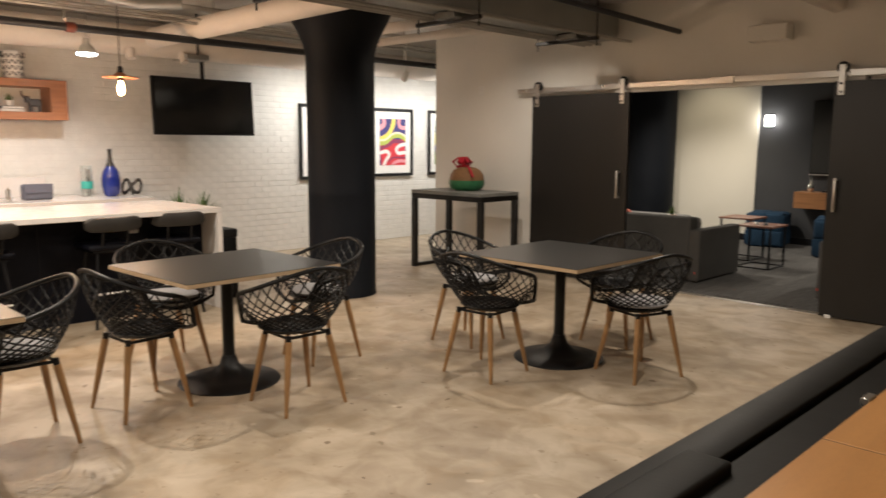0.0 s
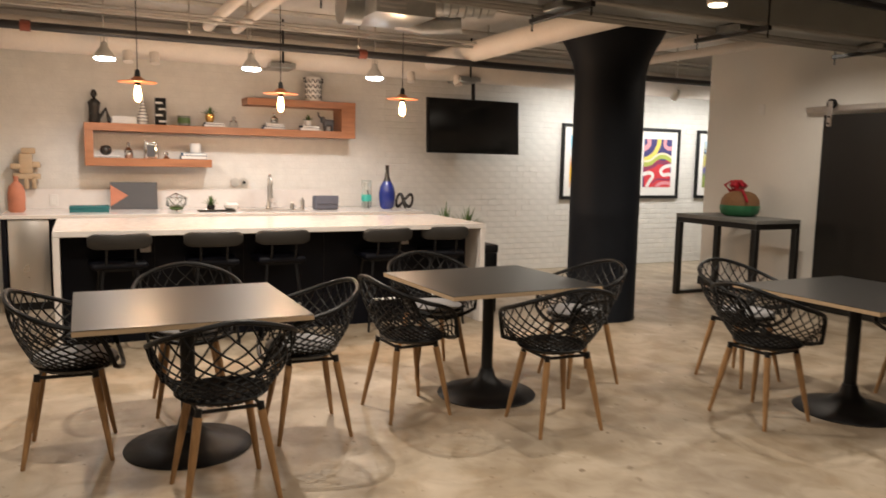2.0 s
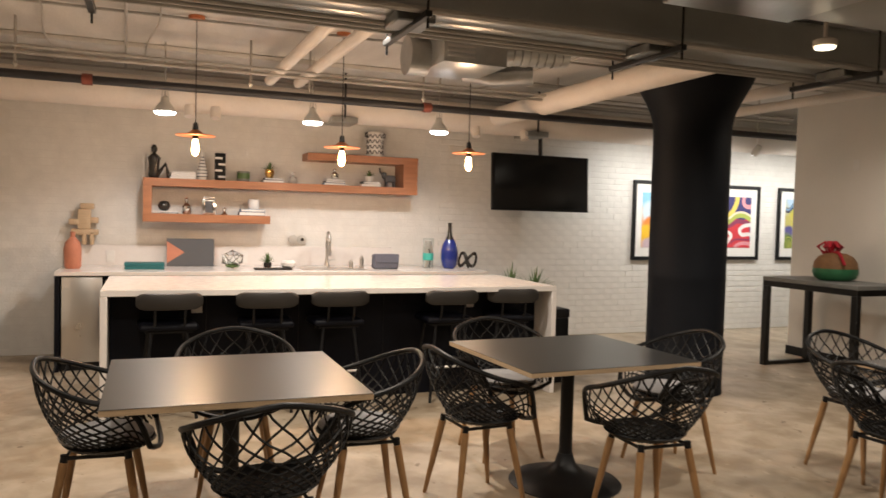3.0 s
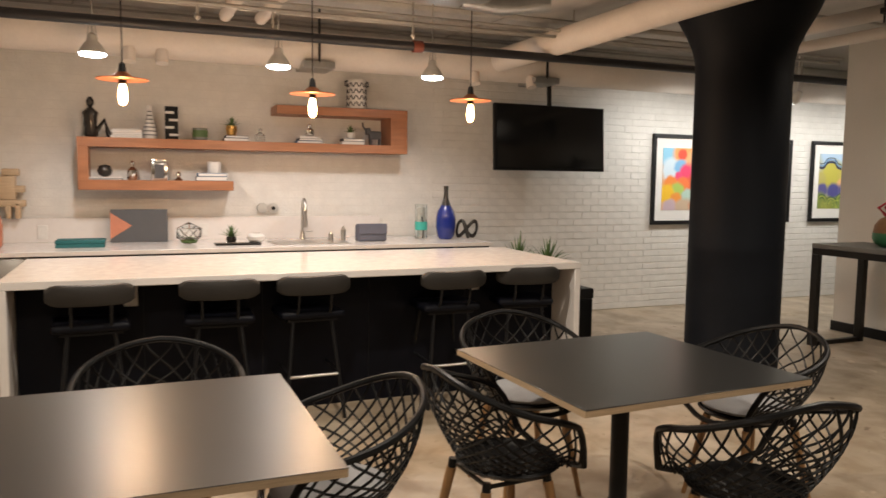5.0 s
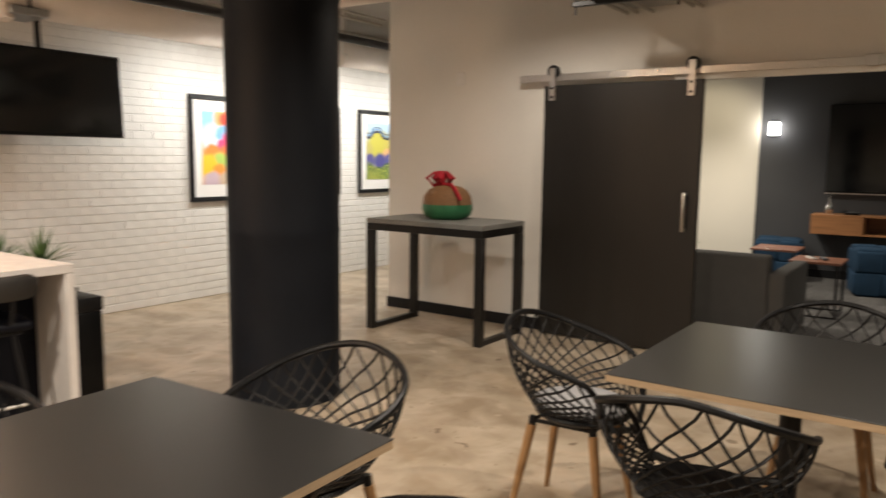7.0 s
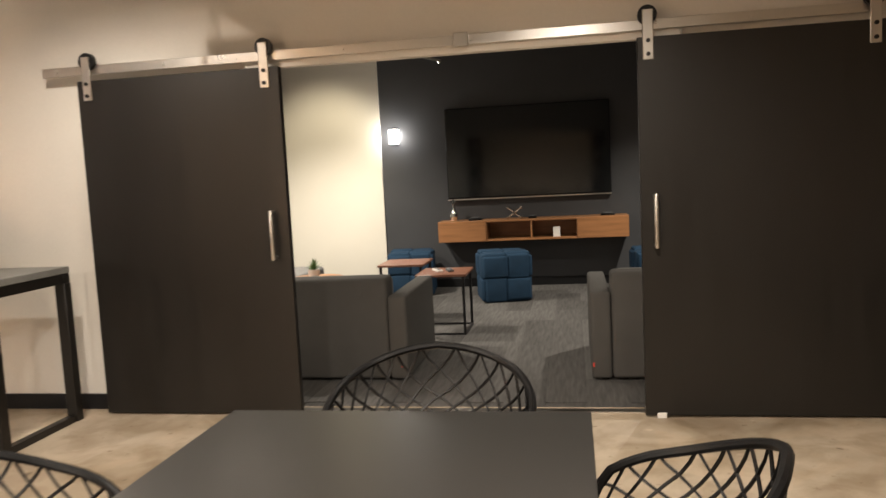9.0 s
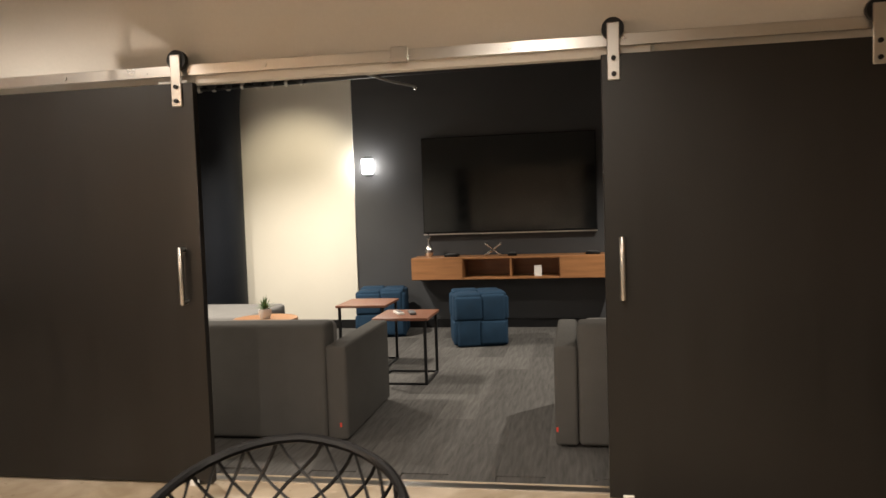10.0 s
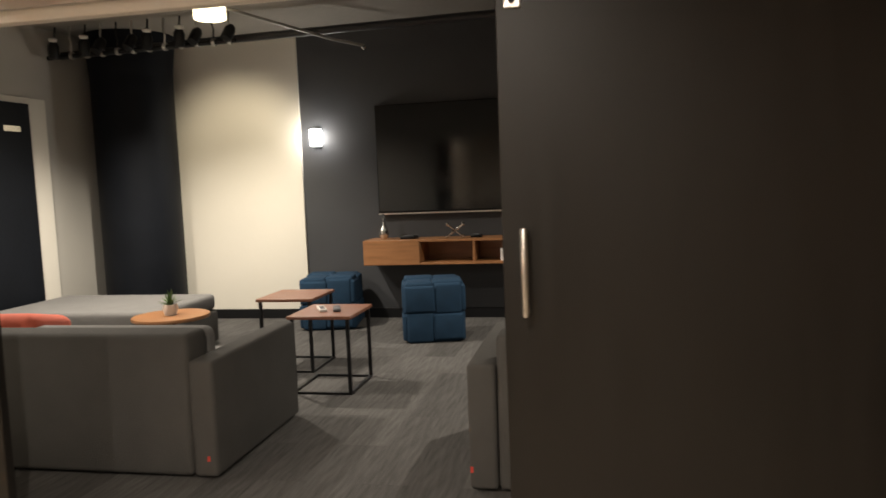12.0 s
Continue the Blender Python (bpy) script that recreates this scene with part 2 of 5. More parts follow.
M = {
    "floor": concrete_floor(),
    "white_wall": mat("white_wall_paint", (0.72, 0.69, 0.64), 0.6, vary=0.06, scale=1.5, bump=0.05, fine=60),
    "brick": mat("white_painted_brick", (0.74, 0.72, 0.68), 0.55, vary=0.10, scale=8, bump=0.2, fine=50, objects=0.02),
    "mortar": mat("painted_mortar", (0.70, 0.68, 0.64), 0.65, vary=0.06, scale=10, bump=0.2, fine=70),
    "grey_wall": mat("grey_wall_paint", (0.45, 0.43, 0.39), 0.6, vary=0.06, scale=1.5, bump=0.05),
    "dark_wall": mat("charcoal_wall_paint", (0.045, 0.047, 0.052), 0.55, vary=0.2, scale=2, bump=0.05),
    "cream_wall": mat("cream_wall_paint", (0.70, 0.665, 0.59), 0.6, vary=0.05, scale=1.2, bump=0.05),
    "ceiling": mat("painted_concrete_ceiling", (0.55, 0.53, 0.50), 0.75, vary=0.18, scale=1.4, bump=0.25, fine=25, stretch=(1, 4, 1)),
    "dark_ceiling": mat("grey_ceiling_paint", (0.30, 0.28, 0.25), 0.8, vary=0.15, scale=1.4, bump=0.2, fine=25),
    "black_paint": mat("black_column_paint", (0.008, 0.0095, 0.013), 0.55, vary=0.25, scale=3, bump=0.08, fine=30, spec=0.12),
    "black_metal": mat("black_powder_coat", (0.008, 0.008, 0.009), 0.45, vary=0.2, scale=20, bump=0.04, spec=0.3),
    "black_plastic": mat("black_plastic", (0.004, 0.004, 0.0045), 0.42, vary=0.2, scale=14, bump=0.02, spec=0.22),
    "black_pipe": mat("black_pipe_paint", (0.02, 0.02, 0.024), 0.45, vary=0.3, scale=4, bump=0.05),
    "door": mat("dark_brown_laminate", (0.0085, 0.0072, 0.006), 0.4, vary=0.2, scale=3, bump=0.03, spec=0.45, stretch=(6, 6, 0.6)),
    "table": mat("black_laminate", (0.017, 0.017, 0.0165), 0.29, vary=0.12, scale=2, bump=0, spec=1.0),
    "ply": mat("plywood_edge", (0.52, 0.38, 0.24), 0.5, vary=0.2, scale=10, bump=0.05, stretch=(1, 1, 20)),
    "leg_wood": mat("oak_leg_wood", (0.36, 0.2, 0.085), 0.42, vary=0.3, scale=10, bump=0.05, stretch=(5, 5, 0.5)),
    "shelf_wood": mat("cherry_shelf_wood", (0.36, 0.145, 0.065), 0.4, vary=0.28, scale=5, bump=0.05, stretch=(6, 0.6, 6)),
    "console_wood": mat("walnut_console_wood", (0.33, 0.15, 0.06), 0.4, vary=0.3, scale=5, bump=0.04, stretch=(0.6, 6, 6)),
    "walnut_top": mat("walnut_table_top", (0.2, 0.085, 0.05), 0.4, vary=0.25, scale=5, bump=0.03, stretch=(0.6, 6, 6)),
    "desk_wood": mat("maple_desk_wood", (0.55, 0.27, 0.09), 0.38, vary=0.2, scale=3, bump=0.03, stretch=(5, 0.5, 5)),
    "quartz": mat("white_quartz", (0.74, 0.70, 0.67), 0.16, vary=0.04, scale=20, bump=0, spec=0.5),
    "cab": mat("black_cabinet_panel", (0.0035, 0.004, 0.0075), 0.5, vary=0.2, scale=4, bump=0.02, spec=0.15),
    "steel": mat("brushed_steel", (0.62, 0.6, 0.57), 0.3, 1.0, vary=0.05, scale=3, bump=0.0),
    "galv": mat("galvanised_duct", (0.47, 0.475, 0.465), 0.33, 0.9, vary=0.2, scale=6, bump=0.06, fine=30),
    "dark_galv": mat("weathered_galvanised_strut", (0.16, 0.165, 0.16), 0.35, 0.85, vary=0.3, scale=14, bump=0.04, fine=30),
    "duct_grey": mat("painted_grey_duct", (0.34, 0.35, 0.34), 0.36, 0.45, vary=0.14, scale=3, bump=0.05),
    "duct_white": mat("white_duct_paint", (0.70, 0.64, 0.58), 0.6, vary=0.1, scale=3, bump=0.1, fine=40),
    "conduit": mat("galvanised_conduit", (0.45, 0.43, 0.40), 0.4, 0.5, vary=0.2, scale=8, bump=0.02),
    "copper": mat("copper_shade", (0.75, 0.28, 0.13), 0.3, 0.85, vary=0.1, scale=20, bump=0),
    "tin": mat("zinc_lamp_shade", (0.6, 0.6, 0.58), 0.35, 0.6, vary=0.1, scale=20, bump=0),
    "bulb": glow("warm_filament_bulb", (1.0, 0.55, 0.22), 28),
    "led": glow("cool_led_diffuser", (0.95, 0.97, 1.0), 22),
    "can": glow("can_diffuser", (1.0, 0.88, 0.66), 2.6),
    "sconce": glow("sconce_diffuser", (1.0, 0.96, 0.9), 14),
    "drum": glow("frosted_drum_shade", (1.0, 0.84, 0.55), 1.6),
    "screen": mat("dark_screen_glass", (0.006, 0.007, 0.008), 0.1, vary=0.1, bump=0, spec=0.5),
    "mat_board": mat("white_mat_board", (0.8, 0.78, 0.75), 0.7, vary=0.03, bump=0.02),
    "carpet": mat("grey_plank_carpet", (0.125, 0.12, 0.116), 0.95, vary=0.45, scale=5, bump=0.4, fine=160, spec=0.1, stretch=(8, 0.8, 1), objects=0.3),
    "sofa": mat("grey_sofa_fabric", (0.078, 0.075, 0.071), 0.9, vary=0.12, scale=6, bump=0.3, fine=260, spec=0.15),
    "stool_pad": mat("dark_taupe_leatherette", (0.022, 0.0195, 0.017), 0.5, vary=0.15, scale=10, bump=0.05, spec=0.4),
    "sofa_light": mat("light_grey_fabric", (0.19, 0.185, 0.18), 0.9, vary=0.1, scale=6, bump=0.3, fine=260, spec=0.15),
    "pad": mat("grey_seat_pad_fabric", (0.33, 0.33, 0.34), 0.9, vary=0.1, scale=10, bump=0.3, fine=220, spec=0.15),
    "denim": mat("blue_woven_upholstery", (0.016, 0.042, 0.08), 0.85, vary=0.2, scale=8, bump=0.3, fine=260, spec=0.2),
    "coral": mat("coral_cushion_fabric", (0.62, 0.13, 0.08), 0.85, vary=0.1, scale=8, bump=0.2, fine=200),
    "blue_glaze": mat("cobalt_glaze", (0.012, 0.028, 0.22), 0.12, vary=0.2, scale=8, bump=0, coat=0.5),
    "bronze": mat("dark_bronze_glaze", (0.05, 0.045, 0.04), 0.25, 0.5, vary=0.3, scale=10, bump=0.02),
    "terracotta": mat("terracotta_clay", (0.52, 0.2, 0.12), 0.75, vary=0.15, scale=12, bump=0.1),
    "teal": mat("teal_cloth_cover", (0.012, 0.12, 0.13), 0.6, vary=0.1, scale=20, bump=0.05),
    "slate": mat("slate_board", (0.085, 0.085, 0.09), 0.7, vary=0.1, scale=8, bump=0.05),
    "bag": mat("dusty_blue_felt", (0.12, 0.125, 0.16), 0.9, vary=0.1, scale=20, bump=0.2),
    "paper": mat("white_paper", (0.75, 0.73, 0.7), 0.7, vary=0.08, scale=30, bump=0.05, stretch=(1, 1, 30)),
    "dark_book": mat("dark_book_cover", (0.03, 0.04, 0.06), 0.5, vary=0.2, scale=20, bump=0.03),
    "blue_book": mat("blue_book_cover", (0.04, 0.14, 0.28), 0.5, vary=0.2, scale=20, bump=0.03),
    "ceramic": mat("white_ceramic", (0.72, 0.7, 0.67), 0.35, vary=0.05, scale=20, bump=0.02),
    "leaf": mat("succulent_leaf", (0.09, 0.16, 0.05), 0.5, vary=0.35, scale=20, bump=0.05),
    "gold": mat("brass_metal", (0.7, 0.42, 0.14), 0.28, 1.0, vary=0.15, scale=20, bump=0),
    "silver": mat("chrome_metal", (0.72, 0.71, 0.69), 0.15, 1.0, vary=0.1, scale=20, bump=0),
    "glass": glassy("clear_glass", (0.9, 0.93, 0.92)),
    "teal_wax": mat("teal_wax", (0.05, 0.42, 0.36), 0.5, vary=0.1, scale=20, bump=0),
    "basket": mat("woven_basket", (0.24, 0.12, 0.05), 0.7, vary=0.4, scale=50, bump=0.4, fine=90, stretch=(1, 1, 3)),
    "green_cloth": mat("green_wrap", (0.03, 0.17, 0.07), 0.5, vary=0.25, scale=12, bump=0.2, fine=40),
    "red_ribbon": mat("red_ribbon", (0.48, 0.012, 0.03), 0.5, vary=0.25, scale=20, bump=0.1),
    "concrete_top": mat("grey_concrete_top", (0.2, 0.2, 0.19), 0.55, vary=0.2, scale=8, bump=0.1),
    "red_joint": mat("red_pipe_coupling", (0.2, 0.05, 0.03), 0.6, vary=0.2, scale=20, bump=0.05),
    "dark_rail": mat("black_gloss_rail", (0.0045, 0.0045, 0.004), 0.55, vary=0.3, scale=5, bump=0.03, spec=0.16),
    "red_tag": mat("red_tag", (0.6, 0.05, 0.03), 0.6, vary=0.05, bump=0),
}

laminate = M["table"].node_tree  # an even satin finish
laminate.links.remove(laminate.nodes["Principled BSDF"].inputs["Roughness"].links[0])
laminate.nodes["Principled BSDF"].inputs["Roughness"].default_value = 0.32

# ---- geometry helpers ----


def put(name, bm, material, parent=None, label="", smooth=None):
    me = bpy.data.meshes.new(name)
    bm.normal_update()
    bm.to_mesh(me)
    bm.free()
    me.materials.append(M[material])
    if smooth is not None:
        me.shade_smooth()
        me.set_sharp_from_angle(angle=radians(smooth))
    ob = new(name, me)
    if parent:
        ob.parent = parent
    if label:
        ob["label"] = label
    return ob


def part(name, bm, material, parent, label="", smooth=40):
    return put(name, bm, material, parent, label, smooth)


def empty(name, label, category, m=None, group=""):
    ob = new(name)
    ob.empty_display_size = 0.1
    tagged(ob, label, category, group)
    if m is not None:
        ob.matrix_world = m
    return ob


def box(x0, y0, z0, x1, y1, z1, bevel=0.0, seg=1, bm=None):
    own = bmesh.new()
    r = bmesh.ops.create_cube(own, size=1)
    for v in r["verts"]:
        v.co = Vector(((x0 + x1) / 2 + v.co.x * (x1 - x0), (y0 + y1) / 2 + v.co.y * (y1 - y0), (z0 + z1) / 2 + v.co.z * (z1 - z0)))
    if bevel:
        bmesh.ops.bevel(own, geom=own.edges[:], offset=bevel, segments=seg, affect="EDGES", profile=0.5)
    if bm is None:
        return own
    return merge(bm, own)


def merge(bm, other, m=None):
    if m is not None:
        bmesh.ops.transform(other, matrix=m, verts=other.verts[:])
    me = bpy.data.meshes.new("tmp")
    other.to_mesh(me)
    other.free()
    bm.from_mesh(me)
    bpy.data.meshes.remove(me)
    return bm


def tube(points, r, sides=8, closed=False, bm=None, taper=None):
    bm = bm or bmesh.new()
    pts = [Vector(p) for p in points]
    n = len(pts)
    rings = []
    ref = Vector((0, 0, 1))
    for i, p in enumerate(pts):
        a = pts[(i - 1) % n] if closed or i else pts[0]
        b = pts[(i + 1) % n] if closed or i < n - 1 else pts[-1]
        d = (b - a).normalized()
        side = d.cross(ref)
        if side.length < 1e-3:
            side = d.cross(Vector((0, 1, 0)))
        side.normalize()
        up = side.cross(d).normalized()
        rr = r if taper is None else taper[i]
        rings.append([bm.verts.new(p + (side * math.cos(2 * math.pi * k / sides) + up * math.sin(2 * math.pi * k / sides)) * rr) for k in range(sides)])
    for i in range(n if closed else n - 1):
        a, b = rings[i], rings[(i + 1) % n]
        for k in range(sides):
            bm.faces.new((a[k], a[(k + 1) % sides], b[(k + 1) % sides], b[k]))
    if not closed:
        bm.faces.new(rings[0][::-1])
        bm.faces.new(rings[-1])
    bmesh.ops.recalc_face_normals(bm, faces=bm.faces[:])
    return bm


def lathe(profile, sides=28, centre=(0, 0, 0), bm=None):
    bm = bm or bmesh.new()
    cx, cy, cz = centre
    rings = [[bm.verts.new((cx + r * math.cos(2 * math.pi * k / sides), cy + r * math.sin(2 * math.pi * k / sides), cz + z)) for k in range(sides)] for r, z in profile]
    for a, b in zip(rings, rings[1:]):
        for k in range(sides):
            bm.faces.new((a[k], a[(k + 1) % sides], b[(k + 1) % sides], b[k]))
    bm.faces.new(rings[0][::-1])
    bm.faces.new(rings[-1])
    bmesh.ops.recalc_face_normals(bm, faces=bm.faces[:])
    return bm


def structure(name, bm, material, label, smooth=None):
    return tagged(put(name, bm, material, None, "", smooth), label, name.split("_")[0], kind="structure")


# ---- large structure ----
CEIL = 2.98
structure("floor", box(-8.8, -3.2, -0.2, 3.2, 7.6, 0), "floor", "polished tan concrete floor with stains and specks")
structure("floor_corridor", box(-8.8, 7.6, -0.2, -6.87, 12.6, 0), "floor", "polished tan concrete corridor floor")
structure("floor_lounge", box(-6.87, 7.6, -0.2, 1.2, 12.6, -0.008), "carpet", "dark grey carpet subfloor of the lounge")
brick_wall = structure("wall_brick", box(WALL_X - 0.2, -1.1, 0, WALL_X - 0.006, 12.6, CEIL), "mortar", "white-painted brick wall behind the kitchen")
structure("wall_south", box(WALL_X, -1.1, 0, -5.2, -0.9, CEIL), "white_wall", "white-painted plain side wall")
structure("wall_south_return", box(-5.4, -3.0, 0, -5.2, -1.1, CEIL), "white_wall", "white-painted plain return wall")
structure("wall_back", box(-5.4, -3.2, 0, 3.2, -3.0, CEIL), "white_wall", "white-painted plain back wall")
structure("wall_east", box(3.0, -3.0, 0, 3.2, 7.54, CEIL), "white_wall", "white-painted plain wall beside the desk")
OPEN_L, OPEN_R, OPEN_T = -4.12, -1.64, 2.10
structure("wall_door_1", box(-6.87, 7.54, 0, OPEN_L, 7.68, CEIL), "white_wall", "off-white painted wall beside the sliding door")
structure("wall_door_2", box(OPEN_R, 7.54, 0, 3.2, 7.68, CEIL), "white_wall", "off-white painted wall beside the sliding door")
structure("wall_door_3", box(OPEN_L, 7.54, OPEN_T, OPEN_R, 7.68, CEIL), "white_wall", "off-white painted wall above the opening")
structure("wall_corridor", box(-6.87, 7.68, 0, -6.72, 12.6, CEIL), "white_wall", "plain wall between corridor and lounge")
structure("wall_corridor_end", box(-8.85, 12.6, 0, -6.72, 12.75, CEIL), "white_wall", "plain white corridor end wall")
structure("wall_lounge_dark", box(-4.56, 12.4, 0, 1.2, 12.6, CEIL), "dark_wall", "charcoal-painted lounge wall behind the television")
structure("wall_lounge_cream", box(-6.72, 12.37, 0, -4.56, 12.6, CEIL), "cream_wall", "cream-painted lounge wall lit by a sconce")
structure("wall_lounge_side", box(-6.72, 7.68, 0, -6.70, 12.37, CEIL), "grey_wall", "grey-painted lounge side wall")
structure("wall_lounge_east", box(1.0, 7.68, 0, 1.2, 12.4, CEIL), "dark_wall", "charcoal-painted lounge end wall")
structure("ceiling", box(-8.85, -3.2, CEIL, 3.2, 7.68, CEIL + 0.15), "ceiling", "painted board-marked concrete ceiling")
structure("ceiling_lounge", box(-8.85, 7.68, CEIL, 1.2, 12.75, CEIL + 0.15), "dark_ceiling", "grey-painted lounge ceiling")
for name, b in (("baseboard_1", (-6.88, 7.525, 0, -3.97, 7.54, 0.1)), ("baseboard_2", (-1.78, 7.525, 0, 3.0, 7.54, 0.1)), ("baseboard_3", (-6.70, 12.355, 0, -4.56, 12.37, 0.1)),
                ("baseboard_4", (-4.56, 12.385, 0, 1.0, 12.4, 0.1)), ("baseboard_5", (-8.64, -0.9, 0, -5.2, -0.885, 0.1)), ("baseboard_6", (-6.885, 7.525, 0, -6.87, 12.6, 0.1))):
    structure(name, box(*b, bevel=0.003), "black_metal", "black rubber baseboard")
structure("trim_threshold", box(OPEN_L, 7.50, 0, OPEN_R, 7.56, 0.006), "steel", "thin metal floor threshold strip")
structure("trim_header", box(-4.1, 7.485, 2.05, -1.66, 7.54, 2.105, 0.004), "white_wall", "white trim board above the opening")

# round black column with a flared capital
column = empty("column", "black-painted round concrete column with flared capital", "column", pose(-5.645, 5.03, 0))
part("shaft", lathe([(0.338, 0), (0.338, 0.02), (0.333, 0.03), (0.333, 1.0), (0.336, 1.02), (0.333, 1.04), (0.333, 2.26)], 48), "black_paint", column, "", 30)
part("capital", lathe([(0.333, 2.26), (0.338, 2.36), (0.36, 2.46), (0.405, 2.56), (0.455, 2.65), (0.49, 2.72), (0.505, 2.76), (0.505, CEIL)], 48), "black_paint", column, "", 30)
lcol = empty("column", "black-painted round lounge column in the corner", "column", pose(-6.22, 12.03, 0))
part("shaft", lathe([(0.4, 0), (0.4, 2.55)], 40), "black_paint", lcol, "", 30)
part("capital", lathe([(0.4, 2.55), (0.41, 2.7), (0.43, 2.85), (0.44, CEIL)], 40), "black_paint", lcol, "", 30)

# ---- sliding doors ----


def sliding_door(x0, x1, straps, hx):
    d = empty("sliding_door", "dark brown laminate sliding barn door on a steel track", "door", pose((x0 + x1) / 2, 7.445, 0), "sliding doors")
    w = (x1 - x0) / 2
    part("panel", box(-w, -0.022, 0.012, w, 0.022, 2.05, 0.003), "door", d)
    cx = (x0 + x1) / 2
    for s in straps:
        st = part("strap", box(s - cx - 0.028, -0.032, 1.932, s - cx + 0.028, -0.023, 2.19, 0.004), "steel", d, "brushed steel hanger strap")
        for z in (1.96, 2.03):
            part("bolt", tube([(s - cx, -0.032, z), (s - cx, -0.042, z)], 0.011, 10), "black_metal", st)
        part("wheel", tube([(s - cx, -0.02, 2.165), (s - cx, 0.012, 2.165)], 0.05, 20), "black_metal", d, "black roller wheel")
    h = hx - cx
    hb = tube([(h, -0.068, 0.94), (h, -0.068, 0.946), (h, -0.068, 1.224), (h, -0.068, 1.23)], 0.0125, 12, taper=[0.009, 0.0125, 0.0125, 0.009])
    for z in (0.953, 1.217):
        tube([(h, -0.022, z), (h, -0.066, z)], 0.0115, 12, bm=hb)
    part("handle", hb, "steel", d, "brushed steel pull handle")
    part("floor_guide", box(w - 0.12 if h > 0 else -w + 0.06, -0.04, 0.0, w - 0.07 if h > 0 else -w + 0.11, -0.024, 0.03, 0.003), "ceramic", d, "small white floor guide")
    return d


sliding_door(-5.15, -3.875, (-5.08, -3.96), -3.965)
sliding_door(-1.885, -0.635, (-1.83, -0.73), -1.81)
track = empty("door_track", "long brushed steel barn door track", "track", pose(0, 7.46, 2.09))
part("rail", box(-5.4, -0.006, 0, -0.1, 0.006, 0.055, 0.002), "steel", track)
for x in (-5.3, -4.6, -3.5, -2.87, -2.77, -2.3, -1.3, -0.6):
    part("bolt", tube([(x, -0.014, 0.028), (x, 0.075, 0.028)], 0.011, 10), "steel", track)
part("stop", box(-2.86, -0.03, -0.01, -2.78, 0.0, 0.065, 0.004), "steel", track, "steel end stop on the track")

# ---- kitchen ----
bar = empty("kitchen_island", "black island with white quartz waterfall top", "island", pose(0, 0, 0))
part("top", box(-7.06, 0.23, 0.88, -5.82, 3.81, 0.925, 0.004), "quartz", bar)
part("waterfall_end", box(-7.06, 3.765, 0, -5.82, 3.81, 0.88, 0.003), "quartz", bar)
part("waterfall_end", box(-7.06, 0.23, 0, -5.82, 0.275, 0.88, 0.003), "quartz", bar)
part("body", box(-6.98, 0.28, 0.0, -6.12, 3.76, 0.878, 0.002), "cab", bar)
for y in (0.95, 1.65, 2.35, 3.05):
    part("seam", box(-6.121, y - 0.002, 0.08, -6.117, y + 0.002, 0.87), "black_metal", bar)
for y in (0.88, 3.12):
    part("outlet", box(-6.12, y - 0.04, 0.72, -6.108, y + 0.04, 0.84, 0.003), "steel", bar, "steel outlet plate")

counter = empty("kitchen_counter", "white quartz counter with backsplash on dark base cabinets", "counter", pose(0, 0, 0))
part("top", box(WALL_X + 0.02, -0.25, 0.875, -7.68, 4.03, 0.91, 0.003), "quartz", counter)
part("backsplash", box(WALL_X + 0.02, -0.25, 0.91, WALL_X + 0.045, 3.2, 1.12, 0.002), "quartz", counter)
part("end_panel", box(WALL_X + 0.02, -0.25, 0, -7.7, -0.21, 0.875, 0.002), "cab", counter)
for i in range(6):
    y0 = 0.16 + i * 0.645
    c = part("cabinet", box(WALL_X + 0.02, y0, 0.0, -7.74, y0 + 0.64, 0.873, 0.002), "cab", counter)
    part("drawer_front", box(-7.74, y0 + 0.01, 0.68, -7.72, y0 + 0.63, 0.85, 0.003), "cab", c)
    part("door_front", box(-7.74, y0 + 0.01, 0.1, -7.72, y0 + 0.63, 0.66, 0.003), "cab", c)
part("sink", box(-8.36, 2.02, 0.9102, -7.86, 2.72, 0.913, 0.001), "steel", counter, "steel undermount sink rim")
fridge = empty("bar_fridge", "small stainless steel undercounter refrigerator", "refrigerator", pose(0, 0, 0))
part("body", box(WALL_X + 0.05, -0.20, 0.0, -7.76, 0.15, 0.87, 0.004), "black_metal", fridge)
part("door", box(-7.76, -0.195, 0.08, -7.72, 0.145, 0.865, 0.006, 2), "steel", fridge, "brushed stainless door")

faucet = empty("faucet", "brushed steel gooseneck kitchen faucet at the sink", "faucet", pose(-8.42, 2.38, 0.913))
part("spout", tube([(0, 0, 0.02)] + [(0, 0, 0.26)] + [(0.07 - 0.07 * math.cos(a), 0, 0.28 + 0.1 * math.sin(a)) for a in [i * math.pi / 8 for i in range(9)]] + [(0.14, 0, 0.18)], 0.014, 12), "steel", faucet)
part("base", lathe([(0.032, 0), (0.03, 0.012), (0.02, 0.05), (0.018, 0.09)], 20), "steel", faucet)
part("spray_head", tube([(0.14, 0, 0.2), (0.14, 0, 0.12)], 0.019, 12), "steel", faucet)
part("lever", tube([(0, 0.0, 0.06), (0, 0.06, 0.07), (0, 0.1, 0.075)], 0.008, 8), "steel", faucet)


